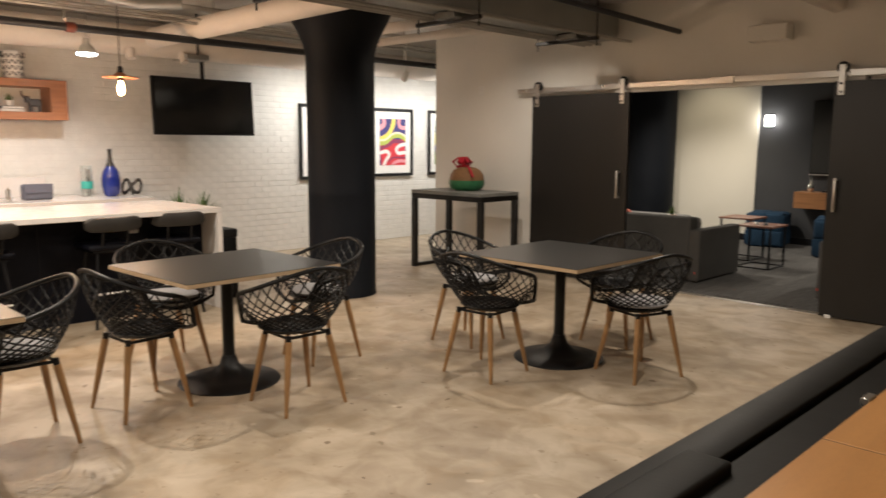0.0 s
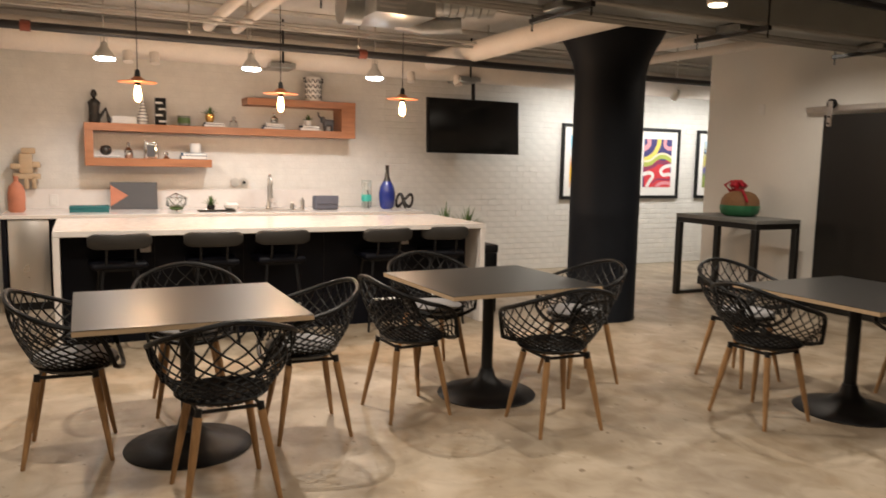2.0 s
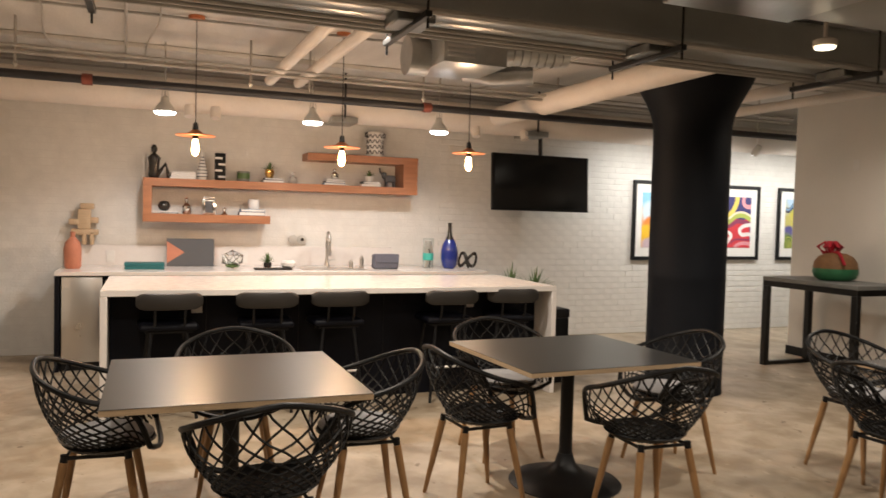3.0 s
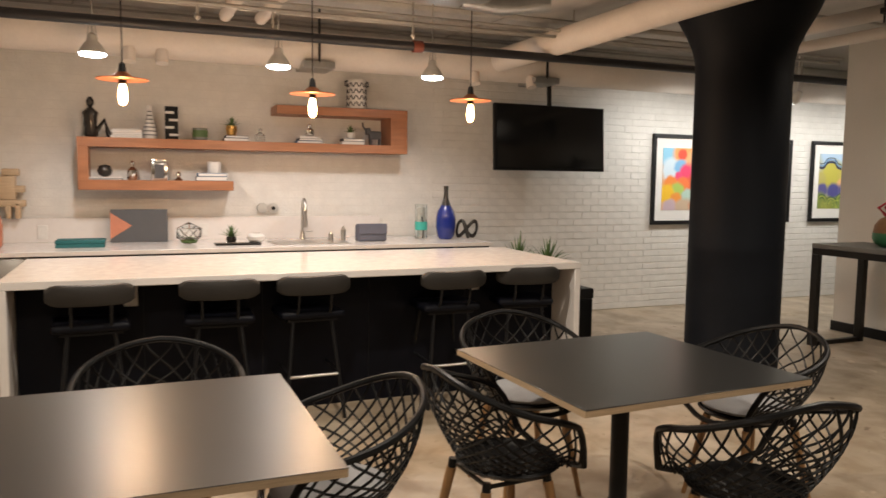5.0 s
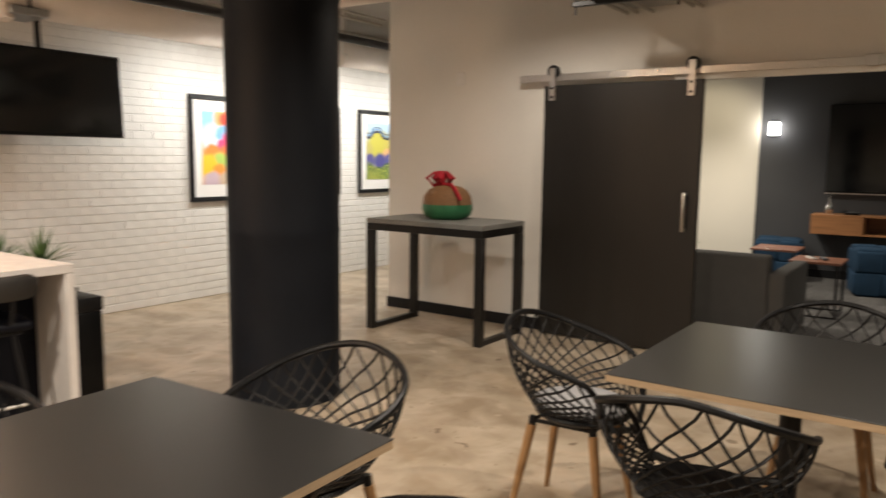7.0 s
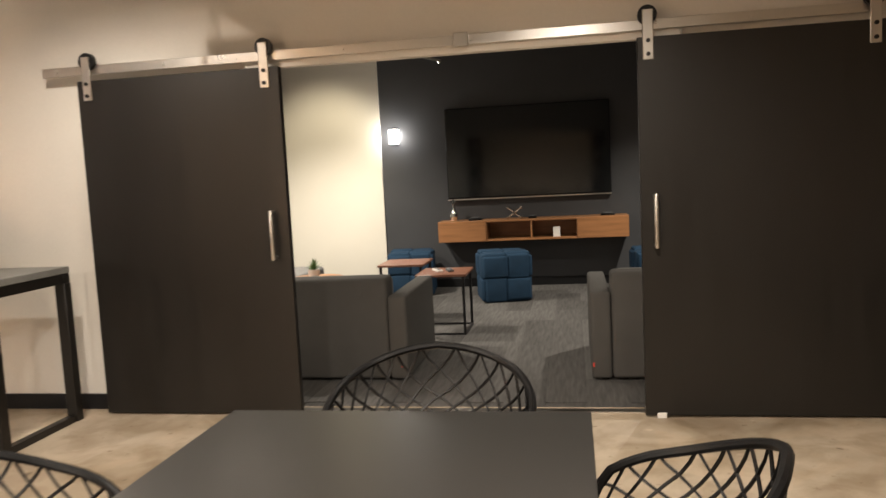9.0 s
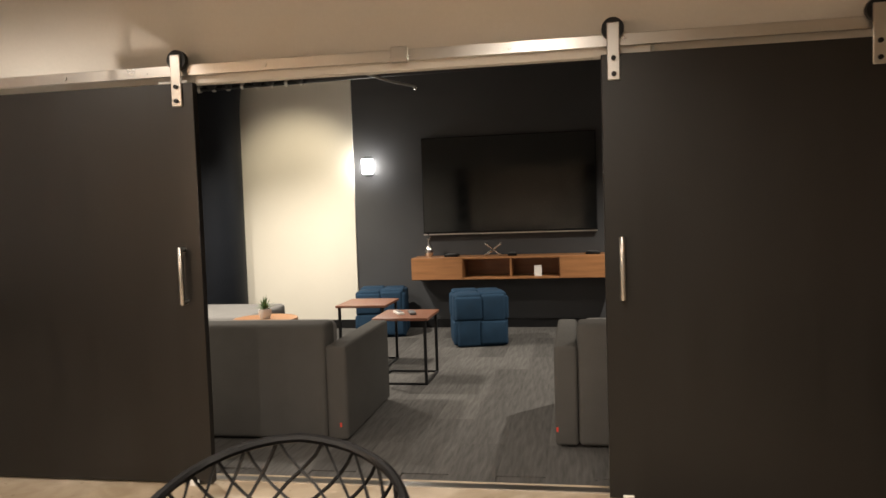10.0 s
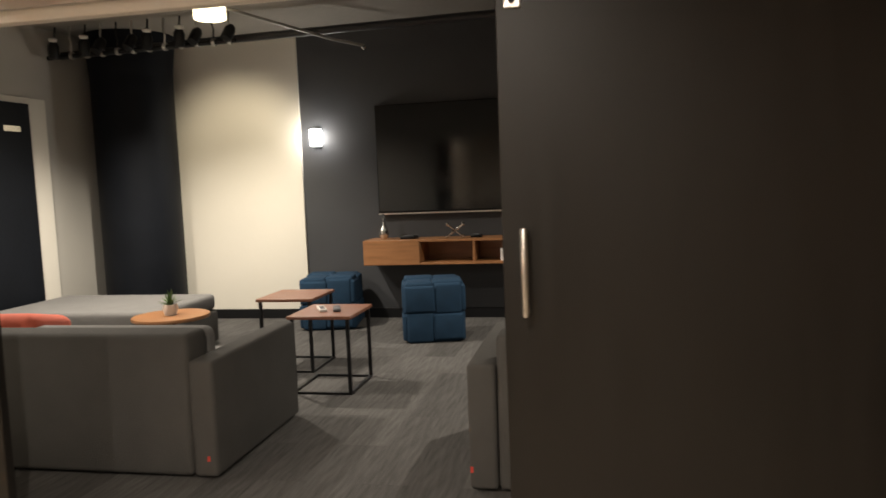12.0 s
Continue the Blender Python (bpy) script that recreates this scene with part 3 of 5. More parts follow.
def bar_stool(x, y, rz):
    s = empty("bar_stool", "black bar stool with padded taupe backrest tucked under the island", "stool", pose(x, y, 0, 0, 0, rz), "bar stools")
    b = bmesh.new()
    rows = []
    for i in range(17):
        k = -1 + i / 8
        inset = 0.026 * max(0.0, (abs(k) - 0.72) / 0.28) ** 2.2
        xx, yy = 0.235 - 0.06 * k * k, 0.225 * k
        rows.append([b.verts.new((xx + o, yy, z)) for o, z in ((-0.028, 0.80 + inset), (-0.012, 0.787 + inset), (0.004, 0.79 + inset), (0.014, 0.81 + inset), (0.018, 0.88 - inset), (0.01, 0.9 - inset), (-0.006, 0.906 - inset), (-0.022, 0.893 - inset))])
    for p, q in zip(rows, rows[1:]):
        for k in range(8):
            b.faces.new((p[k], p[(k + 1) % 8], q[(k + 1) % 8], q[k]))
    b.faces.new(rows[0][::-1])
    b.faces.new(rows[-1])
    bmesh.ops.recalc_face_normals(b, faces=b.faces[:])
    part("backrest", b, "stool_pad", s, "padded dark taupe backrest")
    part("seat", box(-0.2, -0.2, 0.63, 0.17, 0.2, 0.68, 0.022, 3), "cab", s)
    part("seat_pan", box(-0.16, -0.16, 0.612, 0.14, 0.16, 0.629, 0.003), "black_metal", s)
    for sx in (-1, 1):
        for sy in (-1, 1):
            part("leg", tube([(sx * 0.13, sy * 0.12, 0.615), (sx * 0.205, sy * 0.185, 0)], 0.012, 8), "black_metal", s)
    part("footrest", tube([(0.172, -0.155, 0.28), (0.172, 0.155, 0.28)], 0.010, 8), "steel", s, "bright steel foot bar")
    part("stretcher", tube([(-0.165, -0.15, 0.36), (-0.165, 0.15, 0.36)], 0.009, 8), "steel", s)
    for sy in (-1, 1):
        part("stretcher", tube([(-0.17, sy * 0.155, 0.3), (0.17, sy * 0.155, 0.3)], 0.009, 8), "black_metal", s)
        part("upright", tube([(0.12, sy * 0.1, 0.625), (0.195, sy * 0.1, 0.7), (0.222, sy * 0.1, 0.82)], 0.009, 8), "black_metal", s)


for x, y, rz in ((-5.98, 0.67, 4), (-5.98, 1.37, -3), (-6.0, 1.91, 2), (-5.97, 2.83, 0), (-6.02, 3.43, -8)):
    bar_stool(x, y, rz)

bin_ = empty("waste_bin", "tall slim black waste bin beside the island", "bin", pose(-6.35, 4.02, 0))
part("body", box(-0.2, -0.12, 0, 0.2, 0.12, 0.6, 0.012, 2), "black_plastic", bin_)
part("lid", box(-0.205, -0.125, 0.6, 0.205, 0.125, 0.68, 0.01, 2), "black_metal", bin_)

# S-shaped floating shelf
shelf = empty("floating_shelf", "cherry wood S-shaped floating wall shelf", "shelf", pose(0, 0, 0))
X0, X1 = WALL_X, -8.32
part("middle_board", box(X0, 0.475, 1.735, X1, 3.395, 1.815, 0.002), "shelf_wood", shelf)
part("lower_board", box(X0, 0.475, 1.37, X1, 1.74, 1.455, 0.002), "shelf_wood", shelf)
part("upper_board", box(X0, 2.13, 2.075, X1, 3.395, 2.155, 0.002), "shelf_wood", shelf)
part("left_end", box(X0, 0.477, 1.455, X1 - 0.002, 0.56, 1.735), "shelf_wood", shelf)
part("right_end", box(X0, 3.225, 1.815, X1 - 0.002, 3.393, 2.075), "shelf_wood", shelf)

# ---- television over the counter ----
tv = empty("television", "black flat television hung from the ceiling on a pole", "television", pose(-8.17, 4.914, 1.93, 0, -3, 2))
part("screen", box(0.012, -0.64, -0.31, 0.02, 0.64, 0.32, 0.001), "screen", tv, "dark glossy screen")
part("casing", box(-0.04, -0.66, -0.335, 0.012, 0.66, 0.335, 0.006, 2), "black_plastic", tv)
part("pole", tube([(-0.06, 0.02, 0.1), (-0.06, 0.02, 1.04)], 0.024, 12), "black_metal", tv)
part("bracket", box(-0.09, -0.1, -0.1, -0.04, 0.14, 0.2, 0.004), "black_metal", tv)

# ---- framed pictures ----


def picture(y, z, w, h, material, label):
    p = empty("framed_picture", label, "picture", pose(WALL_X + 0.012, y, z), "corridor pictures")
    f = 0.045
    for b in ((-w / 2, -h / 2, w / 2, -h / 2 + f), (-w / 2, h / 2 - f, w / 2, h / 2), (-w / 2, -h / 2 + f, -w / 2 + f, h / 2 - f), (w / 2 - f, -h / 2 + f, w / 2, h / 2 - f)):
        part("frame", box(0.001, b[0], b[1], 0.035, b[2], b[3], 0.003), "black_metal", p)
    part("mat_board", box(0.0, -w / 2 + f, -h / 2 + f, 0.012, w / 2 - f, h / 2 - f), "mat_board", p)
    part("print", box(0.012, -w / 2 + 0.15, -h / 2 + 0.17, 0.016, w / 2 - 0.15, h / 2 - 0.16), material, p)
    return p


def watercolour(name, spots, base, wobble=0.12):
    """Soft colour patches round points (across, up) of a print, blended into one another."""
    m = bpy.data.materials.new(name)
    m.use_nodes = True
    nt = m.node_tree
    b = nt.nodes["Principled BSDF"]
    co = nt.nodes.new("ShaderNodeTexCoord")
    n = nt.nodes.new("ShaderNodeTexNoise")
    n.inputs["Scale"].default_value, n.inputs["Detail"].default_value = 6.0, 4.0
    nt.links.new(co.outputs["Object"], n.inputs["Vector"])
    sh = nt.nodes.new("ShaderNodeVectorMath")
    sh.operation = "MULTIPLY_ADD"
    sh.inputs[1].default_value = (0, wobble * 2, wobble * 2)
    nt.links.new(n.outputs["Color"], sh.inputs[0])
    nt.links.new(co.outputs["Object"], sh.inputs[2])
    prev = None
    for y, z, r, c in spots:
        d = nt.nodes.new("ShaderNodeVectorMath")
        d.operation = "DISTANCE"
        nt.links.new(sh.outputs[0], d.inputs[0])
        d.inputs[1].default_value = (0.014, y + wobble, z + wobble)
        mr = nt.nodes.new("ShaderNodeMapRange")
        mr.inputs[1].default_value, mr.inputs[2].default_value = r * 0.75, r * 1.1
        mr.inputs[3].default_value, mr.inputs[4].default_value = 1.0, 0.0
        nt.links.new(d.outputs["Value"], mr.inputs[0])
        x = nt.nodes.new("ShaderNodeMix")
        x.data_type = "RGBA"
        nt.links.new(mr.outputs[0], x.inputs[0])
        if prev is None:
            x.inputs[6].default_value = (*base, 1)
        else:
            nt.links.new(prev, x.inputs[6])
        x.inputs[7].default_value = (*c, 1)
        prev = x.outputs[2]
    nt.links.new(prev, b.inputs["Base Color"])
    b.inputs["Roughness"].default_value = 0.5
    return m


def ink(name, colour):
    M[name] = mat(name, colour, 0.55, vary=0.1, scale=20, bump=0.02)


for ink_name, ink_colour in (("ink_navy", (0.045, 0.04, 0.16)), ("ink_red", (0.62, 0.045, 0.06)), ("ink_cream", (0.78, 0.68, 0.5)), ("ink_yellow", (0.78, 0.62, 0.13)), ("ink_pink", (0.72, 0.3, 0.34)),
                             ("ink_plum", (0.25, 0.04, 0.1)), ("ink_white", (0.8, 0.76, 0.74)), ("ink_dark", (0.02, 0.025, 0.06)), ("ink_blue", (0.16, 0.3, 0.5)), ("ink_lime", (0.4, 0.46, 0.1)), ("ink_green", (0.06, 0.12, 0.04))):
    ink(ink_name, ink_colour)


def ribbon(points, width, x, material, parent, name="ribbon"):
    """A flat painted band along a smooth line of (across, up) points, just proud of the print."""
    P = [Vector((0, *p)) for p in points]
    line = []
    for i in range(len(P) - 1):
        a, b_, c, d = P[max(i - 1, 0)], P[i], P[i + 1], P[min(i + 2, len(P) - 1)]
        for k in range(6):
            t = k / 6
            line.append(0.5 * (2 * b_ + (c - a) * t + (2 * a - 5 * b_ + 4 * c - d) * t * t + (3 * b_ - a - 3 * c + d) * t ** 3))
    line.append(P[-1])
    b = bmesh.new()
    rows = []
    for i, p in enumerate(line):
        d = (line[min(i + 1, len(line) - 1)] - line[max(i - 1, 0)]).normalized()
        nrm = Vector((0, -d.z, d.y)) * width / 2
        q = [p - nrm, p + nrm]
        q = [Vector((x, min(0.27, max(-0.27, v.y)), min(0.365, max(-0.355, v.z)))) for v in q]
        rows.append([b.verts.new(q[0]), b.verts.new(q[1])])
    for p, q in zip(rows, rows[1:]):
        b.faces.new((p[0], q[0], q[1], p[1]))
    bmesh.ops.recalc_face_normals(b, faces=b.faces[:])
    part(name, b, material, parent)


M["art1"] = watercolour("abstract_warm_print", [
    (-0.2, 0.3, 0.16, (0.25, 0.55, 0.75)), (0.05, 0.3, 0.17, (0.85, 0.36, 0.12)), (0.02, 0.3, 0.07, (0.75, 0.08, 0.04)), (0.2, 0.2, 0.15, (0.82, 0.42, 0.2)),
    (-0.15, 0.12, 0.15, (0.6, 0.72, 0.82)), (0.0, 0.15, 0.1, (0.2, 0.45, 0.72)), (0.1, 0.06, 0.13, (0.78, 0.06, 0.16)), (-0.03, 0.03, 0.07, (0.8, 0.07, 0.2)),
    (0.2, -0.1, 0.16, (0.75, 0.12, 0.06)), (0.03, -0.07, 0.11, (0.82, 0.2, 0.06)), (-0.14, -0.05, 0.1, (0.82, 0.25, 0.05)), (-0.04, -0.13, 0.1, (0.4, 0.55, 0.12)),
    (0.1, -0.2, 0.09, (0.45, 0.62, 0.55)), (-0.2, -0.19, 0.13, (0.85, 0.52, 0.03)), (-0.05, -0.24, 0.09, (0.8, 0.3, 0.05)), (-0.15, -0.34, 0.11, (0.55, 0.42, 0.48)), (0.06, -0.35, 0.13, (0.55, 0.42, 0.3)), (0.22, -0.3, 0.1, (0.7, 0.2, 0.06))],
    (0.75, 0.45, 0.25), 0.05)
M["art2"] = M["ink_navy"]
M["art3"] = watercolour("landscape_print", [
    (0, 0.42, 0.3, (0.4, 0.55, 0.72)), (-0.02, 0.08, 0.22, (0.5, 0.46, 0.08)), (-0.25, 0.02, 0.12, (0.45, 0.4, 0.12)), (0.2, 0.05, 0.14, (0.5, 0.44, 0.1)), (0.15, -0.05, 0.1, (0.72, 0.42, 0.2)),
    (-0.2, -0.12, 0.1, (0.1, 0.09, 0.26)), (0.0, -0.13, 0.12, (0.08, 0.08, 0.26)), (0.2, -0.13, 0.12, (0.1, 0.1, 0.28)), (-0.25, -0.3, 0.17, (0.2, 0.26, 0.06)), (-0.08, -0.34, 0.15, (0.3, 0.32, 0.07)), (0.1, -0.32, 0.14, (0.24, 0.3, 0.06)), (0.25, -0.28, 0.16, (0.2, 0.28, 0.08))],
    (0.45, 0.45, 0.3), 0.03)
picture(6.98, 1.525, 0.84, 1.07, "art1", "black-framed abstract print in orange, red and blue")


def ribbon_print(p):
    ribbon([(-0.27, -0.17), (-0.1, -0.15), (0.1, -0.17), (0.27, -0.15)], 0.42, 0.0164, "ink_red", p, "red_field")
    ribbon([(-0.2, 0.4), (-0.18, 0.28), (-0.3, 0.2)], 0.075, 0.0168, "ink_pink", p)
    ribbon([(0.02, 0.4), (0.0, 0.27), (-0.1, 0.12), (-0.3, 0.03)], 0.075, 0.0172, "ink_yellow", p)
    ribbon([(0.29, 0.24), (0.2, 0.23), (0.13, 0.28), (0.14, 0.4)], 0.06, 0.0168, "ink_pink", p)
    ribbon([(-0.3, -0.02), (-0.15, 0.0), (0.0, 0.09), (0.15, 0.1), (0.3, 0.03)], 0.065, 0.0176, "ink_lime", p)
    ribbon([(-0.3, 0.03), (-0.15, 0.045), (0.0, 0.135), (0.15, 0.145), (0.3, 0.08)], 0.03, 0.018, "ink_cream", p)
    ribbon([(-0.3, -0.11), (-0.1, -0.04), (0.05, 0.02), (0.3, -0.02)], 0.06, 0.017, "ink_plum", p)
    ribbon([(0.3, -0.02), (0.14, -0.05), (0.07, -0.11), (0.12, -0.17), (0.22, -0.16), (0.3, -0.17)], 0.055, 0.0184, "ink_white", p)
    ribbon([(-0.3, -0.17), (-0.14, -0.14), (-0.08, -0.19), (-0.14, -0.27), (-0.2, -0.36)], 0.055, 0.0184, "ink_white", p)
    ribbon([(-0.02, -0.36), (0.05, -0.31), (0.17, -0.29), (0.3, -0.31)], 0.05, 0.0184, "ink_pink", p)
    ribbon([(-0.1, -0.3), (0.0, -0.24), (0.15, -0.24), (0.3, -0.24)], 0.025, 0.0186, "ink_plum", p)


ribbon_print(picture(8.31, 1.525, 0.84, 1.05, "art2", "black-framed print of red and navy ribbons"))
land = picture(9.5, 1.525, 0.84, 1.05, "art3", "black-framed yellow and green landscape print")
for dz, wd_, ink_name in ((0.0, 0.03, "ink_dark"), (0.03, 0.02, "ink_blue"), (0.055, 0.012, "ink_dark")):
    ribbon([(-0.28, 0.19 + dz), (-0.2, 0.18 + dz), (-0.12, 0.25 + dz), (0.0, 0.25 + dz), (0.06, 0.19 + dz), (0.16, 0.17 + dz), (0.28, 0.22 + dz)], wd_, 0.0164 + dz * 0.01, ink_name, land, "painted_arc")
for cy_, cz_, rr_ in ((-0.2, -0.26, 0.09), (-0.03, -0.3, 0.1), (0.16, -0.25, 0.1), (0.27, -0.3, 0.08)):
    for k, ink_name in ((1.0, "ink_green"), (0.78, "ink_lime"), (0.6, "ink_green")):
        ribbon([(cy_ + rr_ * k * math.cos(t), cz_ + rr_ * k * math.sin(t)) for t in [math.pi * q / 8 for q in range(9)]], 0.014, 0.0166, ink_name, land, "painted_arc")
rd = random.Random(3)
for k in range(26):
    y_, z_ = rd.uniform(-0.26, 0.26), rd.uniform(-0.35, -0.24)
    ribbon([(y_ - 0.01, z_), (y_, z_ + 0.002), (y_ + 0.01, z_)], 0.018, 0.0169, "ink_lime", land, "painted_dot")
ribbon_print(picture(10.75, 1.525, 0.84, 1.05, "art2", "black-framed ribbon print farther down the corridor"))

# ---- ceiling services ----


def pipe(name, points, r, material, label, sides=14, cat="pipe"):
    return tagged(put(name, tube(points, r, sides), material, None, "", 40), label, cat)


bp_ = pipe("sprinkler_pipe", [(-7.12, -0.9, 2.555), (-7.12, 12.5, 2.555)], 0.036, "black_pipe", "black-painted sprinkler pipe under the ceiling")
for y in (0.05, 3.05, 6.2):
    part("coupling", tube([(-7.12, y - 0.04, 2.555), (-7.12, y + 0.04, 2.555)], 0.048, 14), "red_joint", bp_, "rusty red pipe coupling")
for y in (1.9, 4.5, 7.2):
    part("hanger", tube([(-7.12, y, 2.6), (-7.12, y, CEIL)], 0.008, 6), "conduit", bp_)
wd = pipe("white_duct", [(-8.2, -0.89, 2.64), (-8.2, 12.5, 2.64)], 0.165, "duct_white", "large white-wrapped duct along the brick wall", 24, "duct")
for y in (0.9, 1.15, 4.0, 4.62):
    part("stub", tube([(-8.1, y, 2.53), (-8.07, y, 2.42)], 0.05, 12), "duct_white", wd)
for y in (2.45, 4.75):
    b = box(-8.34, y - 0.14, 2.46, -7.98, y + 0.14, 2.52, 0.006)
    part("bracket", b, "galv", wd, "galvanised pipe bracket")
    part("hanger", tube([(-7.99, y, 2.5), (-7.99, y, CEIL)], 0.012, 6), "black_metal", wd)
pipe("conduit", [(-6.95, -0.9, 2.70), (-6.95, 7.5, 2.70)], 0.014, "conduit", "thin steel conduit under the ceiling", 8)
pipe("conduit", [(-6.9, -0.9, 2.74), (-6.9, 7.5, 2.74)], 0.012, "conduit", "thin steel conduit under the ceiling", 8)
pipe("conduit", [(-8.6, 0.3, 2.93), (-4.4, 0.42, 2.93)], 0.012, "conduit", "thin steel conduit across the ceiling", 8)
pipe("conduit", [(-6.3, -0.9, 2.95), (-6.3, 7.5, 2.95)], 0.012, "conduit", "thin steel conduit across the ceiling", 8)
for x, z in ((-5.45, 2.92), (-7.9, 2.88), (-8.45, 2.9)):
    pipe("conduit", [(x, -0.9, z), (x, 7.5, z)], 0.011, "conduit", "thin steel conduit along the ceiling", 8)
for y in (-0.35, 0.45, 3.9):
    pipe("flexible_conduit", [(-8.6 + 0.2 * k, y + 0.012 * k + 0.018 * math.sin(k * 0.7 + y), 2.935 + 0.008 * math.sin(k * 0.9)) for k in range(20)], 0.008, "conduit", "slightly wavy thin flexible conduit on the ceiling", 6)
for y in (-0.45, 1.35, 2.95):
    drop = pipe("sprinkler_drop", [(-6.95, y, CEIL), (-6.95, y, 2.62)], 0.01, "conduit", "short sprinkler drop with a small metal head", 8)
    part("sprinkler_head", lathe([(0.012, 0), (0.022, -0.012), (0.022, -0.02), (0.008, -0.04)], 12, (-6.95, y, 2.62)), "conduit", drop)
for y in (1.62, 1.9):
    pipe("water_pipe", [(-7.7, y, 2.78), (-4.4, y + 0.1, 2.82)], 0.05, "duct_white", "white insulated water pipe across the ceiling")
pipe("white_pipe", [(-8.2, 4.25, 2.66), (-4.2, 4.5, 2.74)], 0.11, "duct_white", "thick white insulated pipe towards the column", 20)
pipe("white_pipe", [(-7.2, 6.1, 2.78), (-4.2, 6.3, 2.82)], 0.06, "duct_white", "white insulated pipe beside the column", 16)
pipe("white_pipe", [(-7.2, 6.6, 2.74), (-4.2, 6.9, 2.78)], 0.05, "duct_white", "white insulated pipe beside the column", 16)
pipe("brown_pipe", [(-3.55, 3.0, 2.78), (-3.4, 7.53, 2.62)], 0.026, "black_pipe", "dark thin pipe running to the door wall", 10)
pipe("white_pipe", [(-2.2, 3.2, 2.86), (-1.95, 7.53, 2.72)], 0.085, "duct_white", "thick white pipe running to the door wall", 18)
pipe("white_pipe", [(-1.3, 3.0, 2.84), (-1.2, 7.53, 2.72)], 0.06, "duct_white", "white pipe running to the door wall", 16)
jb = tagged(put("junction_box", box(-2.65, 7.38, 2.44, -2.3, 7.54, 2.58, 0.006), "white_wall"), "white junction box on the door wall", "box")

trunk = empty("supply_duct", "long grey rectangular duct with strapped conduits below", "duct", pose(0, 0, 0))
part("casing", box(-4.56, -2.9, 2.60, -4.08, 7.53, 2.88, 0.05, 4), "duct_grey", trunk)
for dx, z in ((-4.0, 2.58), (-3.93, 2.57), (-4.5, 2.575), (-4.42, 2.575), (-4.3, 2.57)):
    part("conduit", tube([(dx, -2.9, z), (dx, 7.5, z)], 0.014, 8), "conduit", trunk)
for y in (0.25, 1.87, 3.48, 5.1, 6.8):
    cl = part("strut_clamp", box(-4.62, y - 0.02, 2.515, -3.86, y + 0.02, 2.55, 0.004), "black_metal", trunk, "dark steel strut clamp")
    part("channel", box(-4.3, y - 0.11, 2.535, -4.05, y + 0.11, 2.595, 0.008), "dark_galv", cl)
    for x in (-4.6, -3.88):
        part("rod", tube([(x, y, 2.46), (x, y, CEIL)], 0.007, 6), "black_metal", trunk)

unit = empty("fan_coil_unit", "galvanised fan coil unit with louvred grille and flexible duct", "duct", pose(-5.75, 2.75, 2.66))
part("housing", box(-0.3, -0.2, -0.02, 0.35, 0.32, 0.3, 0.01, 2), "galv", unit)
for i in range(7):
    part("louvre", box(0.352, -0.17, 0.02 + i * 0.036, 0.366, 0.05, 0.036 + i * 0.036, 0.002), "steel", unit)
part("collar", tube([(-0.05, -0.2, 0.08), (-0.05, -0.36, 0.08)], 0.15, 24), "galv", unit)
for k in range(9):
    part("flex_ring", tube([(0.15 + 0.02 * k, 0.32 + 0.06 * k, 0.17), (0.165 + 0.02 * k, 0.375 + 0.06 * k, 0.17)], 0.135 + 0.006 * (k % 2), 22), "galv", unit)
part("flex_duct", tube([(-0.25, 0.2, 0.05), (-0.2, 0.45, 0.02), (-0.05, 0.75, 0.04)], 0.09, 18), "galv", unit)
unit2 = empty("ceiling_air_unit", "galvanised ceiling air unit with grille", "duct", pose(-3.35, 3.3, 2.62))
part("housing", box(-0.1, -0.3, 0, 0.6, 0.55, 0.3, 0.008, 2), "galv", unit2)
part("duct_tail", box(-0.05, 0.552, 0.02, 0.45, 1.4, 0.26, 0.008, 2), "duct_grey", unit2)
for i in range(7):
    part("louvre", box(-0.09, -0.31, 0.02 + i * 0.036, 0.25, -0.302, 0.038 + i * 0.036), "steel", unit2)
for x in (-7.6, -5.4, -2.9, -0.7, 1.4):
    structure("ceiling_beam_%d" % (x * -10 + 100), box(x - 0.1, -3.0, CEIL - 0.05, x + 0.1, 7.54, CEIL - 0.001, 0.01), "ceiling", "shallow painted concrete ceiling rib")

# lamps
for x, y, z in CONE_LAMPS:
    c = empty("cone_lamp", "small zinc cone lamp with bright white diffuser", "lamp", pose(x, y, z), "counter lamps")
    part("shade", lathe([(0.09, 0.0), (0.092, 0.012), (0.082, 0.032), (0.052, 0.075), (0.036, 0.092), (0.032, 0.13), (0.012, 0.145)], 28), "tin", c)
    part("diffuser", lathe([(0.06, -0.022), (0.084, -0.016), (0.09, -0.001)], 28), "led", c)
    part("stem", tube([(0, 0, 0.14), (0, 0, CEIL - z)], 0.007, 8), "conduit", c)
    part("yoke", tube([(0.0, -0.034, 0.09), (0.0, -0.02, 0.2), (0.0, 0.0, 0.23), (0.0, 0.02, 0.2), (0.0, 0.034, 0.09)], 0.004, 6), "conduit", c)
